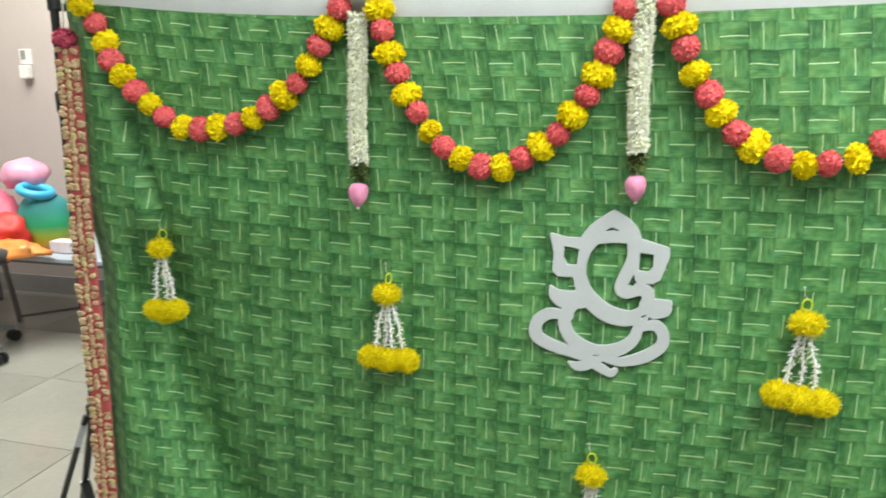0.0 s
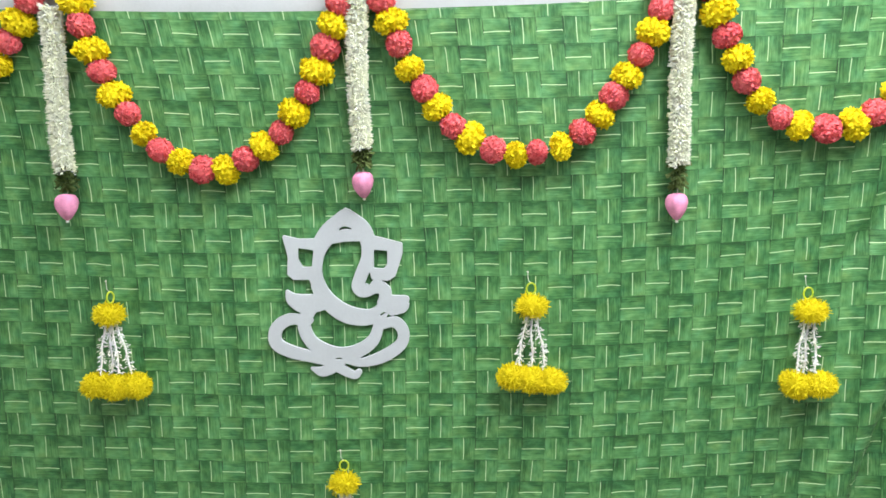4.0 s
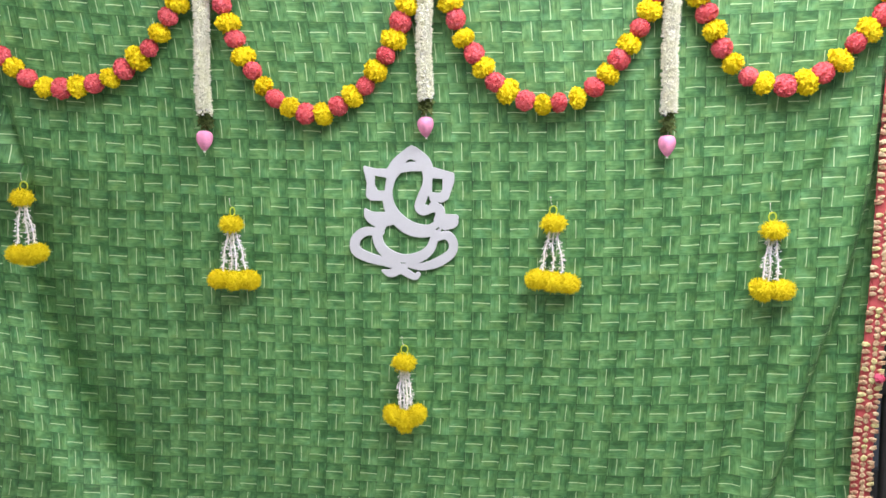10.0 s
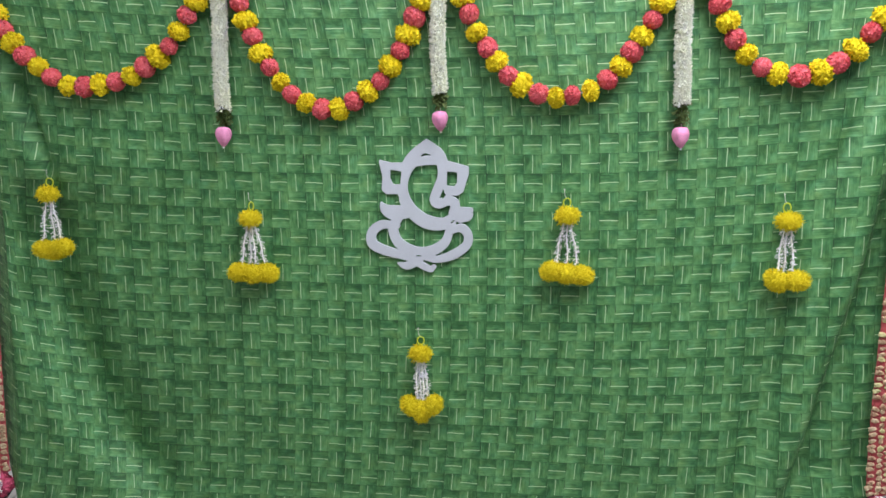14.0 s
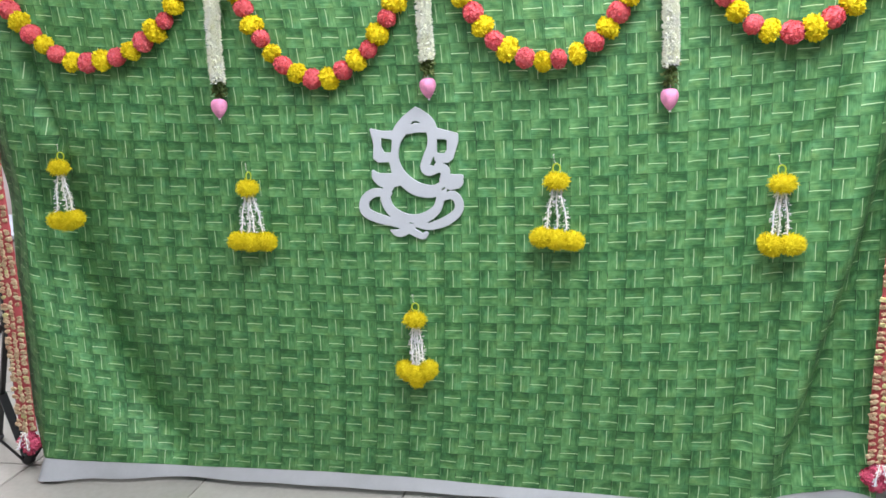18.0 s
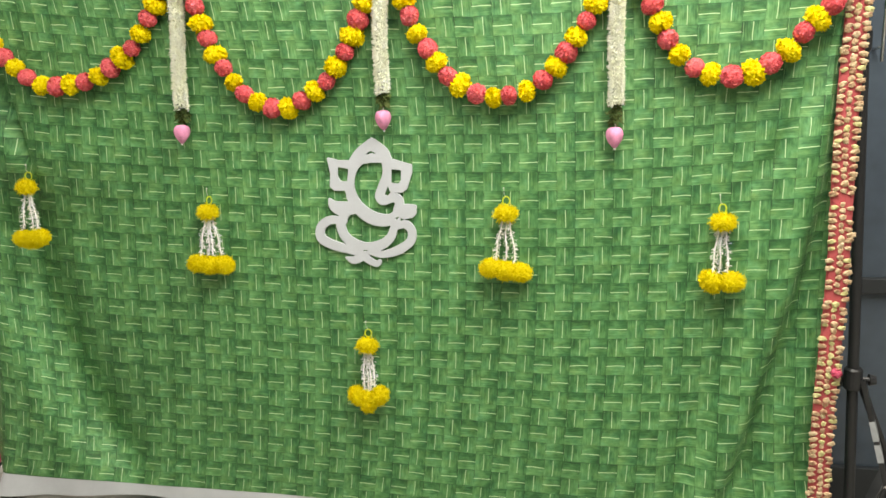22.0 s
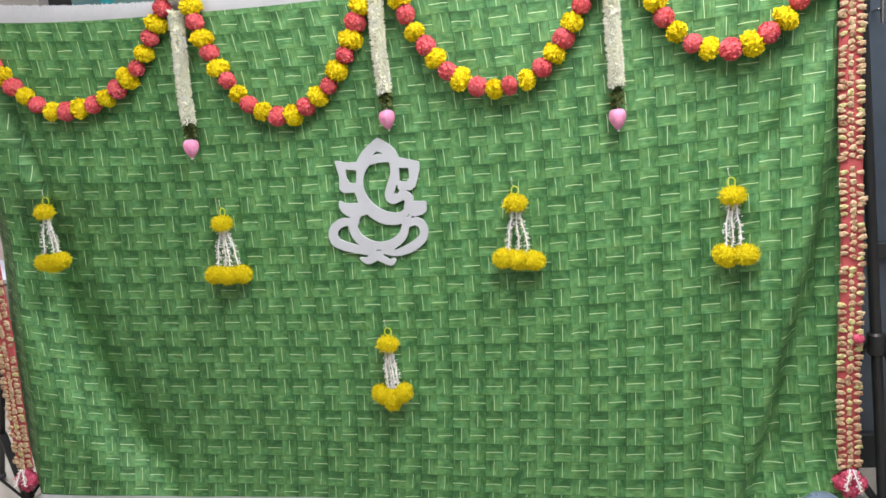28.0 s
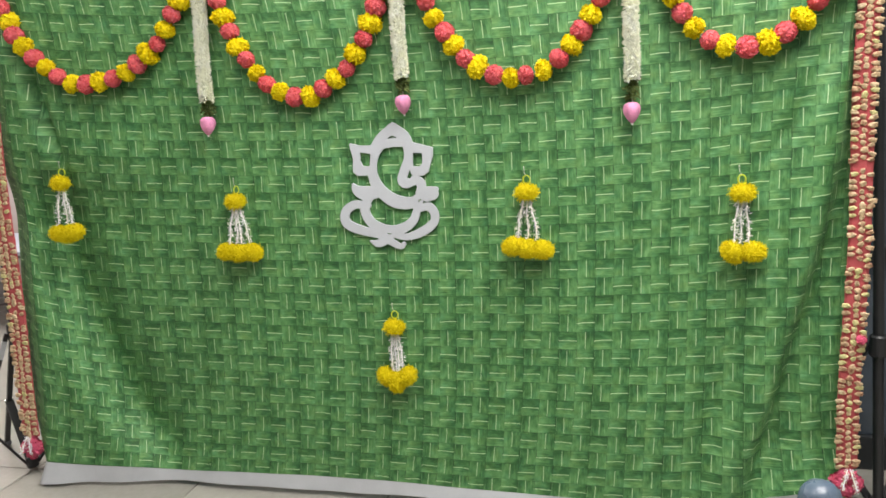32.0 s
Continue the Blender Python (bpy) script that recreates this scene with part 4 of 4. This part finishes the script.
# ---- white cut-out of a seated elephant-headed figure ----
def cutout():
    """The board's outline as a union of curved bands and small fields, cut along its edge and given thickness."""
    step = 3.6
    gx, gy = np.meshgrid(np.arange(80, 800, step), np.arange(30, 900, step))

    def band(points, widths):
        path = spline([(*p, w) for p, w in zip(points, widths)], 40)
        best = np.full(gx.shape, 1e9)
        for (ax, ay, aw), (bx, by, bw) in zip(path, path[1:]):
            dx, dy = bx - ax, by - ay
            s = np.clip(((gx - ax) * dx + (gy - ay) * dy) / (dx * dx + dy * dy + 1e-9), 0, 1)
            best = np.minimum(best, np.hypot(gx - ax - s * dx, gy - ay - s * dy) - (aw + (bw - aw) * s) / 2)
        return best

    def field(corners, soft=8.0):
        d = np.full(gx.shape, 1e9)
        inside = np.zeros(gx.shape, bool)
        for (ax, ay), (bx, by) in zip(corners, corners[1:] + corners[:1]):
            dx, dy = bx - ax, by - ay
            s = np.clip(((gx - ax) * dx + (gy - ay) * dy) / (dx * dx + dy * dy), 0, 1)
            d = np.minimum(d, np.hypot(gx - ax - s * dx, gy - ay - s * dy))
            if ay != by:
                cross = (ay > gy) != (by > gy)
                inside ^= cross & (gx < ax + (gy - ay) / (by - ay) * dx)
        return np.where(inside, -d, d) - soft

    add = [
        band([(512, 100), (432, 168), (372, 250), (352, 360), (388, 470), (480, 556), (590, 582), (660, 548)], [70, 90, 74, 66, 78, 86, 76, 60]),
        band([(524, 100), (588, 160), (612, 230), (606, 300), (570, 372), (548, 428), (572, 456), (632, 440), (672, 462), (668, 520)], [70, 76, 70, 66, 62, 62, 60, 62, 60, 62]),
        field([(519, 66), (390, 186), (420, 214), (508, 206), (604, 214), (634, 198)]),
        field([(222, 168), (290, 190), (372, 196), (346, 262), (338, 366), (300, 370), (250, 364), (228, 340), (238, 262)]),
        field([(640, 206), (764, 250), (762, 292), (722, 392), (690, 408), (622, 400), (604, 300)]),
        band([(212, 425), (236, 466), (290, 490), (360, 490)], [18, 62, 92, 84]),
        band([(668, 520), (712, 520), (768, 512)], [74, 66, 36]),
        band([(700, 560), (752, 552), (776, 536)], [50, 44, 16]),
        band([(318, 512), (276, 584), (304, 676), (400, 742), (500, 748), (594, 700), (632, 620), (650, 570)], [60, 62, 64, 70, 70, 60, 50, 56]),
        band([(300, 570), (206, 558), (142, 598), (136, 668), (206, 716), (310, 752), (400, 780)], [44, 56, 62, 64, 62, 56, 60]),
        band([(640, 628), (706, 616), (744, 664), (728, 728), (640, 780), (540, 800), (470, 782)], [40, 54, 56, 58, 60, 44, 40]),
        band([(292, 806), (340, 826), (390, 812), (440, 790)], [12, 48, 56, 40]),
        band([(400, 800), (452, 836), (496, 860), (516, 846)], [48, 46, 38, 32]),
    ]
    cut = [
        field([(288, 232), (346, 246), (334, 312), (300, 310), (284, 276)], 6),
        field([(642, 272), (692, 280), (688, 336), (672, 350), (636, 344)], 6),
        band([(482, 158), (508, 150), (536, 158)], [6, 13, 6]),
        field([(592, 412), (616, 404), (600, 424)], 4),
        band([(646, 576), (660, 568)], [10, 9]),
        band([(412, 768), (438, 770)], [7, 7]),
        field([(248, 378), (316, 382), (322, 402), (286, 410)], 5),
    ]
    d = add[0]
    for a in add[1:]:
        d = np.minimum(d, a)
    for c in cut:
        d = np.maximum(d, -c)
    rows, cols = d.shape
    verts, index, faces, rim = [], {}, [], []

    def put(key, px, py):
        if key not in index:
            index[key] = len(verts)
            verts.append((-0.1035 + (px - 519) * 0.00039 + (py - 56) * 0.0000155, 1.043 - (py - 56) * 0.000397 + (px - 500) * 0.000026))
        return index[key]
    for j in range(rows - 1):
        for i in range(cols - 1):
            ring = [(i, j), (i + 1, j), (i + 1, j + 1), (i, j + 1)]
            poly, marks = [], []
            for k in range(4):
                (ai, aj), (bi, bj) = ring[k], ring[(k + 1) % 4]
                va, vb = d[aj, ai], d[bj, bi]
                if va < 0:
                    poly.append(put((ai, aj), gx[aj, ai], gy[aj, ai]))
                if (va < 0) != (vb < 0):
                    s = va / (va - vb)
                    key = (min((ai, aj), (bi, bj)), max((ai, aj), (bi, bj)))
                    q = put(key, gx[aj, ai] + s * (gx[bj, bi] - gx[aj, ai]), gy[aj, ai] + s * (gy[bj, bi] - gy[aj, ai]))
                    poly.append(q)
                    marks.append((q, va < 0))
            if len(poly) >= 3:
                faces.append(poly)
            if len(marks) == 2:
                out, back = (marks[0][0], marks[1][0]) if marks[0][1] else (marks[1][0], marks[0][0])
                rim.append((out, back))
    n = len(verts)
    edge = {v for pair in rim for v in pair}
    thick = 0.005
    pts = []
    for layer, lift in ((0, -thick), (1, 0.0)):
        for k, (x, z) in enumerate(verts):
            pts.append((x, front(x, z) - 0.001 + lift + (0.0010 if k in edge and layer == 0 else 0), z))
    quads = [tuple(f) for f in faces] + [tuple(v + n for v in f[::-1]) for f in faces] + [(b, a, a + n, b + n) for a, b in rim]
    me = bpy.data.meshes.new("deity_cutout")
    me.from_pydata(pts, [], quads)
    me.materials.append(BOARD)
    me.validate()
    ob = new("deity_cutout", me)
    return tagged(ob, "white board cut-out of a seated elephant-headed figure on the cloth", "cut-out")


cutout()


# ---- border ropes of cream petals on red ----
def cream_petal(seed, long, wide, high):
    """One plump folded petal lying flat: root at the origin, tip towards +z, its back at y = 0."""
    rng = random.Random(seed)
    bm = bmesh.new()
    seg = 18
    edge = [1 + rng.uniform(-0.07, 0.07) - 0.15 * (0.5 + 0.5 * math.cos(k * math.tau / seg)) * math.cos(5 * k * math.tau / seg) for k in range(seg)]
    ridge = [rng.uniform(0.45, 1.35) for k in range(seg)]
    peak = bm.verts.new((rng.uniform(-.1, .1) * wide, -high * 0.72, long * 0.42))
    prev = None
    for r, h in ((0.42, 0.95), (0.78, 0.85), (1.0, 0.30), (0.86, 0.0)):
        ring = []
        for k in range(seg):
            a = k * math.tau / seg
            rr = r * edge[k]
            ring.append(bm.verts.new((math.sin(a) * rr * wide / 2 * (1.0 + 0.25 * math.cos(a)), -high * h * ridge[k], long * (0.48 + 0.52 * math.cos(a) * rr))))
        for k in range(seg):
            if prev is None:
                bm.faces.new((peak, ring[k], ring[(k + 1) % seg]))
            else:
                bm.faces.new((prev[k], ring[k], ring[(k + 1) % seg], prev[(k + 1) % seg]))
        prev = ring
    bm.faces.new(prev[::-1])
    return mesh_of("petal", bm, CREAM, True)


FANS = [cream_petal(k, 0.0240, 0.0150, 0.0060) for k in range(4)]
FLORETS = [cream_petal(k + 9, 0.0200, 0.0170, 0.0060) for k in range(4)]


def border_rope(top, foot, width, y, seed, label, crowned, pitch):
    """A flat hanging rope: red ground, rows of cream petals, a flowered end."""
    rng = random.Random(seed)
    (x0, z0), (x1, z1) = top, foot
    ob = thing("border_garland", label, "garland", Matrix.Translation((x0, y, z0)), "border garlands")

    def at(s, off=0.0, fore=0.0):
        return Vector(((x1 - x0) * s + off + 0.003 * math.sin(11 * s + seed), fore, (z1 - z0) * s))
    bm = bmesh.new()
    rows = 120
    prev = None
    for i in range(rows):
        s = i / (rows - 1)
        ring = []
        for k in range(10):
            a = k * math.tau / 10
            w = width * 0.42 * (1 + 0.10 * noise.noise((i * 0.7, k, seed)))
            ring.append(bm.verts.new(at(s, math.cos(a) * w, math.sin(a) * 0.006 * (1 + 0.25 * noise.noise((i * 0.9, k * 2.1, seed + 4))))))
        if prev:
            for k in range(10):
                bm.faces.new((prev[k], prev[(k + 1) % 10], ring[(k + 1) % 10], ring[k]))
        prev = ring
    part("red_ground", bm, BORDER_RED, ob, "red cloth ground of the rope")
    count = int(abs(z1 - z0) / pitch)
    for i in range(count):
        s = (i + 0.5) / count
        bare = rng.random() < 0.05
        for col in (-1, 0, 1):
            if (bare and col) or rng.random() < 0.06:
                continue
            p = at(min(s + ((0.5 + rng.uniform(-.15, .15)) / count if col == 0 else 0), 0.995), col * width * 0.165 + rng.uniform(-.002, .002), -0.0060)
            p.z += rng.uniform(-.0022, .0022)
            k = rng.uniform(0.70, 0.98) * (0.30 + 0.70 * width / 0.068)
            turn = pose(0, 0, 0, 0, col * (90 + rng.uniform(-22, 26)) if col else rng.uniform(0, 360), 0)
            if not col:
                turn = turn @ Matrix.Translation((0, -0.001, -0.0075))
            part("petal", (FANS if col else FLORETS)[rng.randrange(4)], None, ob, at=Matrix.Translation(p) @ turn @ Matrix.Diagonal((k, k, k, 1)))
    end = at(1.0)
    for sgn in (-1, 1):
        path = [end + Vector((sgn * 0.003, -0.018, 0.004)).lerp(Vector((sgn * 0.016, -0.034, -0.044)), q) for q in np.linspace(0, 1, 6)]
        more = jasmine_rope(path, 0.0028, 44, seed * 5 + sgn, 0.008, 0.0011, 0.2, 0.8)
        me = mesh_of("tuft_string", more, WHITE_TUFT)
        part("tuft_string", me, None, ob)
    for dx, dz in ((-0.018, -0.036), (0.018, -0.038), (0.0, -0.020), (0.0, -0.052)):
        part("end_flower", MAGENTA_FLOWERS[rng.randrange(2)], None, ob, "magenta cloth flower", at=Matrix.Translation(end + Vector((dx * 0.9, -0.004, dz))) @ pose(0, 0, 0, 0, dx * 900, 0) @ Matrix.Diagonal((0.90, 0.88, 1.05, 1)))
    if crowned:
        part("crown_flower", MAGENTA_FLOWERS[0], None, ob, "magenta cloth flower", at=Matrix.Translation((0, -0.004, 0.016)) @ Matrix.Diagonal((1.15, 1, 1, 1)))
        bm = bmesh.new()
        tube(bm, [(0.0, -0.004, 0.03), (0.006, 0.0, 0.11)], 0.0012, 5)
        tube(bm, [(-0.004, -0.004, 0.03), (0.004, 0.0, 0.11)], 0.0010, 5)
        part("cord", bm, THREAD, ob)
    return ob


MAGENTA_FLOWERS = [pompom("end_flower", MAGENTA, 0.0225, 0.0185, 180, 81 + k, 0.2, 0.009) for k in range(2)]
border_rope((-1.281, 1.362), (-1.332, 0.142), 0.070, 0.008, 7, "long rope of cream petals on red, hung on the stand", True, 0.0128)
right_rope = border_rope((0.984, 1.415), (0.979, 0.165), 0.057, 0.012, 8, "long rope of cream petals on red beside the dark door", False, 0.0152)

part("pink_flower", pompom("pink_flower", MAGENTA, 0.0115, 0.0105, 90, 91, 0.2, 0.006), None, right_rope, "small pink cloth flower",
     at=Matrix.Translation((0.011, -0.012, -0.925)))


# ---- at the far wall: a low table with toys, a chair ----
def low_table():
    ob = thing("low_table", "low table with blue-grey top and dark metal legs", "table", Matrix.Translation((-3.20, 1.76, 0)))
    bm = bmesh.new()
    box(bm, 0, 0, 0.435, 1.5, 0.62, 0.022, 0.004)
    part("tabletop", bm, BLUE_TOP, ob)
    for sx, sy, splay in ((-0.66, -0.06, 0.02), (-0.66, 0.26, 0.02), (-0.24, -0.06, 0.07), (0.66, -0.06, 0.02), (0.66, 0.26, 0.02)):
        bm = bmesh.new()
        bar(bm, (sx, sy, 0.425), (sx + splay, sy, 0.0), 0.020, 0.020)
        part("leg", bm, TABLE_STEEL, ob)
    bm = bmesh.new()
    bar(bm, (-0.18, -0.06, 0.03), (0.64, 0.26, 0.13), 0.014, 0.014)
    part("stretcher", bm, TABLE_STEEL, ob)
    bm = bmesh.new()
    bar(bm, (-0.66, -0.27, 0.412), (0.66, -0.27, 0.412), 0.016, 0.016)
    part("rail", bm, TABLE_STEEL, ob)
    return ob


low_table()
TABLE_Z = 0.447


def toy(name, label, category, at, bm, mat, smooth=True):
    ob = thing(name, label, category, Matrix.Translation(at), "toys on the low table")
    part("body", bm, mat, ob, smooth=smooth)
    return ob


def lump(rx, ry, rz, seed, rough=0.18):
    bm = bmesh.new()
    bmesh.ops.create_icosphere(bm, subdivisions=3, radius=1.0)
    for v in bm.verts:
        k = 1 + rough * noise.noise(v.co * 1.8 + Vector((seed, 0, 0)))
        v.co = Vector((v.co.x * rx * k, v.co.y * ry * k, max(-0.75, v.co.z) * rz * k + rz * 0.75))
    return bm


toy("soft_ball", "pink soft ball on the toy heap", "ball", (-3.20, 1.70, TABLE_Z + 0.30), lump(0.125, 0.10, 0.082, 1, 0.22), hue_mat("pink_toy", (0.80, 0.36, 0.52), 0.35))
bm = bmesh.new()
tube(bm, [(0.070 * math.cos(a), 0.070 * math.sin(a), 0.020 - 0.02 * math.cos(a)) for a in np.linspace(0, math.tau, 28, endpoint=False)], 0.022, 10, True)
toy("swim_ring", "small bright blue plastic ring on the toy heap", "ring", (-3.06, 1.62, TABLE_Z + 0.275), bm, hue_mat("sky_blue_toy", (0.07, 0.44, 0.72), 0.35))


def striped_bag():
    n = Nodes("rainbow_cloth")
    sep = n.add("SeparateXYZ")
    n.link(n.coords(), sep.inputs[0])
    f = n.math("DIVIDE", sep.outputs[2], 0.26)
    col = n.ramp(f, [(0.0, (0.70, 0.10, 0.05)), (0.14, (0.75, 0.50, 0.02)), (0.30, (0.36, 0.52, 0.06)), (0.48, (0.03, 0.36, 0.14)), (0.85, (0.04, 0.25, 0.26))])
    return n.done(col, 0.6)


toy("rainbow_bag", "round cloth bag striped green, yellow and orange", "bag", (-3.06, 1.66, TABLE_Z), lump(0.145, 0.13, 0.165, 2, 0.12), striped_bag())
toy("red_pouch", "crumpled red cloth pouch", "pouch", (-3.20, 1.50, TABLE_Z), lump(0.17, 0.09, 0.105, 3, 0.6), hue_mat("red_toy", (0.68, 0.04, 0.035), 0.5))
toy("orange_packet", "shiny orange and yellow packet", "packet", (-3.08, 1.42, TABLE_Z), lump(0.19, 0.07, 0.050, 5, 0.7), hue_mat("orange_toy", (0.85, 0.32, 0.09), 0.3))
toy("pink_pouch", "crumpled pink cloth pouch", "pouch", (-3.36, 1.64, TABLE_Z), lump(0.13, 0.11, 0.16, 7, 0.5), hue_mat("rose_toy", (0.75, 0.16, 0.26), 0.5))
toy("white_box", "small white carton with rounded corners", "box", (-2.88, 1.58, TABLE_Z), box(bmesh.new(), 0, 0, 0.03, 0.13, 0.08, 0.06, 0.006), hue_mat("white_toy", (0.72, 0.66, 0.70), 0.5), False)
toy("red_packet", "glossy red packet leaning on the heap", "packet", (-3.58, 1.60, TABLE_Z), lump(0.12, 0.07, 0.10, 9, 0.4), hue_mat("crimson_toy", (0.62, 0.03, 0.06), 0.3))
toy("teal_block", "small teal plastic block", "toy", (-3.27, 1.50, TABLE_Z + 0.07), box(bmesh.new(), 0, 0, 0.04, 0.06, 0.05, 0.08, 0.006), hue_mat("teal_toy", (0.05, 0.36, 0.36), 0.35), False)

socket = thing("switch_socket", "white wall socket with a plugged-in charger", "socket", Matrix.Translation((-3.59, Y1, 1.36)))
bm = bmesh.new()
box(bm, 0, -0.006, 0.05, 0.085, 0.012, 0.085, 0.003)
part("plate", bm, hue_mat("socket_white", (0.74, 0.72, 0.70)), socket)
bm = bmesh.new()
box(bm, -0.012, -0.014, 0.062, 0.030, 0.006, 0.050, 0.002)
part("rocker", bm, hue_mat("socket_grey", (0.30, 0.29, 0.29)), socket, "grey rocker switch")
bm = bmesh.new()
box(bm, 0.012, -0.030, -0.035, 0.055, 0.05, 0.075, 0.008)
part("charger", bm, hue_mat("charger_white", (0.82, 0.79, 0.76)), socket, "white plug-in charger")


def office_chair():
    ob = thing("office_chair", "dark office swivel chair on a five-armed base with castors", "chair", Matrix.Translation((-3.25, 1.17, 0)) @ pose(0, 0, 0, 0, 0, -9))
    bm = bmesh.new()
    lathe(bm, [(0.035, 0.08), (0.045, 0.10), (0.045, 0.15), (0.026, 0.16), (0.026, 0.42)], 18)
    part("column", bm, GREY_PLASTIC, ob)
    bm = bmesh.new()
    box(bm, -0.02, 0, 0.47, 0.48, 0.48, 0.08, 0.03)
    part("seat", bm, CHAIR_CLOTH, ob, smooth=True)
    bm = bmesh.new()
    box(bm, -0.28, 0, 0.80, 0.07, 0.44, 0.48, 0.03)
    part("backrest", bm, CHAIR_CLOTH, ob, smooth=True)
    bm = bmesh.new()
    bar(bm, (-0.05, 0, 0.42), (-0.30, 0, 0.60), 0.05, 0.016)
    part("back_bracket", bm, GREY_PLASTIC, ob)
    for k in range(5):
        a = math.radians(72 * k + 10)
        tip = Vector((0.30 * math.cos(a), 0.30 * math.sin(a), 0.075))
        bm = bmesh.new()
        bar(bm, (0.03 * math.cos(a), 0.03 * math.sin(a), 0.115), tip, 0.045, 0.026, 0.005)
        arm = part("base_arm", bm, BASE_GREY, ob)
        for sgn in (-1, 1):
            bm = bmesh.new()
            off = Vector((-math.sin(a), math.cos(a), 0)) * 0.014 * sgn
            rod(bm, tip + off * 0.5 - Vector((0, 0, 0.047)), tip + off * 1.5 - Vector((0, 0, 0.047)), 0.028, seg=18)
            part("castor", bm, BLACK, arm, "black twin castor")
    return ob


office_chair()

# ---- close by the camera: a stool with a bottle and a yellow bag ----
STOOL = (0.80, -0.93)
STOOL_Z = 0.44
stool = thing("stool", "small round brown stool carrying a bottle and a bag", "stool", Matrix.Translation((*STOOL, 0)))
bm = bmesh.new()
lathe(bm, [(0.16, STOOL_Z - 0.03), (0.17, STOOL_Z - 0.025), (0.17, STOOL_Z - 0.006), (0.164, STOOL_Z)], 32)
part("seat", bm, WOOD, stool, smooth=False)
for k in range(4):
    a = math.radians(45 + 90 * k)
    bm = bmesh.new()
    rod(bm, (0.11 * math.cos(a), 0.11 * math.sin(a), STOOL_Z - 0.028), (0.15 * math.cos(a), 0.15 * math.sin(a), 0), 0.014, 0.011)
    part("leg", bm, WOOD, stool)
bottle = thing("bottle", "grey bottle with a domed blue-grey cap, on the stool", "bottle", Matrix.Translation((0.694, -0.905, STOOL_Z)))
bm = bmesh.new()
lathe(bm, [(0.024, 0.0), (0.0265, 0.004), (0.0265, 0.118), (0.024, 0.124)], 28)
part("body", bm, GREY_PLASTIC, bottle, smooth=True)
bm = bmesh.new()
lathe(bm, [(0.0265, 0.116), (0.0275, 0.119), (0.0275, 0.125), (0.0262, 0.128), (0.0256, 0.135), (0.0228, 0.143), (0.0168, 0.150), (0.0088, 0.1535), (0.001, 0.1545)], 32)
part("cap", bm, CAP_BLUE, bottle, "blue-grey domed cap", True)
bag = thing("plastic_bag", "bright yellow glossy plastic bag, on the stool", "bag", Matrix.Translation((0.752, -0.930, STOOL_Z)))
bm = box(bmesh.new(), 0.006, 0, 0.062, 0.070, 0.085, 0.124, 0.012)
bmesh.ops.subdivide_edges(bm, edges=bm.edges[:], cuts=3, use_grid_fill=True)
for v in bm.verts:
    k = 0.010 * noise.noise(v.co * 22.0) + 0.006 * noise.noise(v.co * 60.0)
    v.co += Vector((k, 1.4 * k, 0.7 * k - 0.018 * ease(v.co.x, 0.01, 0.045) if v.co.z > 0.08 else 0))
part("body", bm, YELLOW_PLASTIC, bag, smooth=True)

# ---- floor tiles, last ----
slab("floor", X1 - X0 + 0.3, Y1 - Y0 + 0.3, 0.10, ((X0 + X1) / 2, (Y0 + Y1) / 2, -0.054), GROUT, "pale glossy tiled floor with dark joints", "floor")
floor = bpy.data.objects["floor"]
TX, TY, GAP = 0.6, 0.52, 0.0035


def tile_mesh(sx, sy):
    bm = bmesh.new()
    box(bm, 0, 0, 0, sx - GAP, sy - GAP, 0.010)
    up = [e for e in bm.edges if all(v.co.z > 0 for v in e.verts)]
    bmesh.ops.bevel(bm, geom=up, offset=0.0015, segments=1, affect='EDGES')
    return mesh_of("tile", bm, TILE)


TILE_MESH = tile_mesh(TX, TY)
i0, i1 = math.floor((X0 + 0.195) / TX), math.ceil((X1 + 0.195) / TX)
j0, j1 = math.floor((Y0 - 0.06) / TY), math.ceil((Y1 - 0.06) / TY)
for i in range(i0, i1):
    for j in range(j0, j1):
        cx, cy = -0.195 + (i + 0.5) * TX, 0.06 + (j + 0.5) * TY
        if cx - TX / 2 < X0 - 0.3 or cx + TX / 2 > X1 + 0.6:
            continue
        ob = part("tile", TILE_MESH, None, floor)
        ob.matrix_basis = Matrix.Translation(Vector((cx, cy, -0.005)) - floor.matrix_basis.translation)
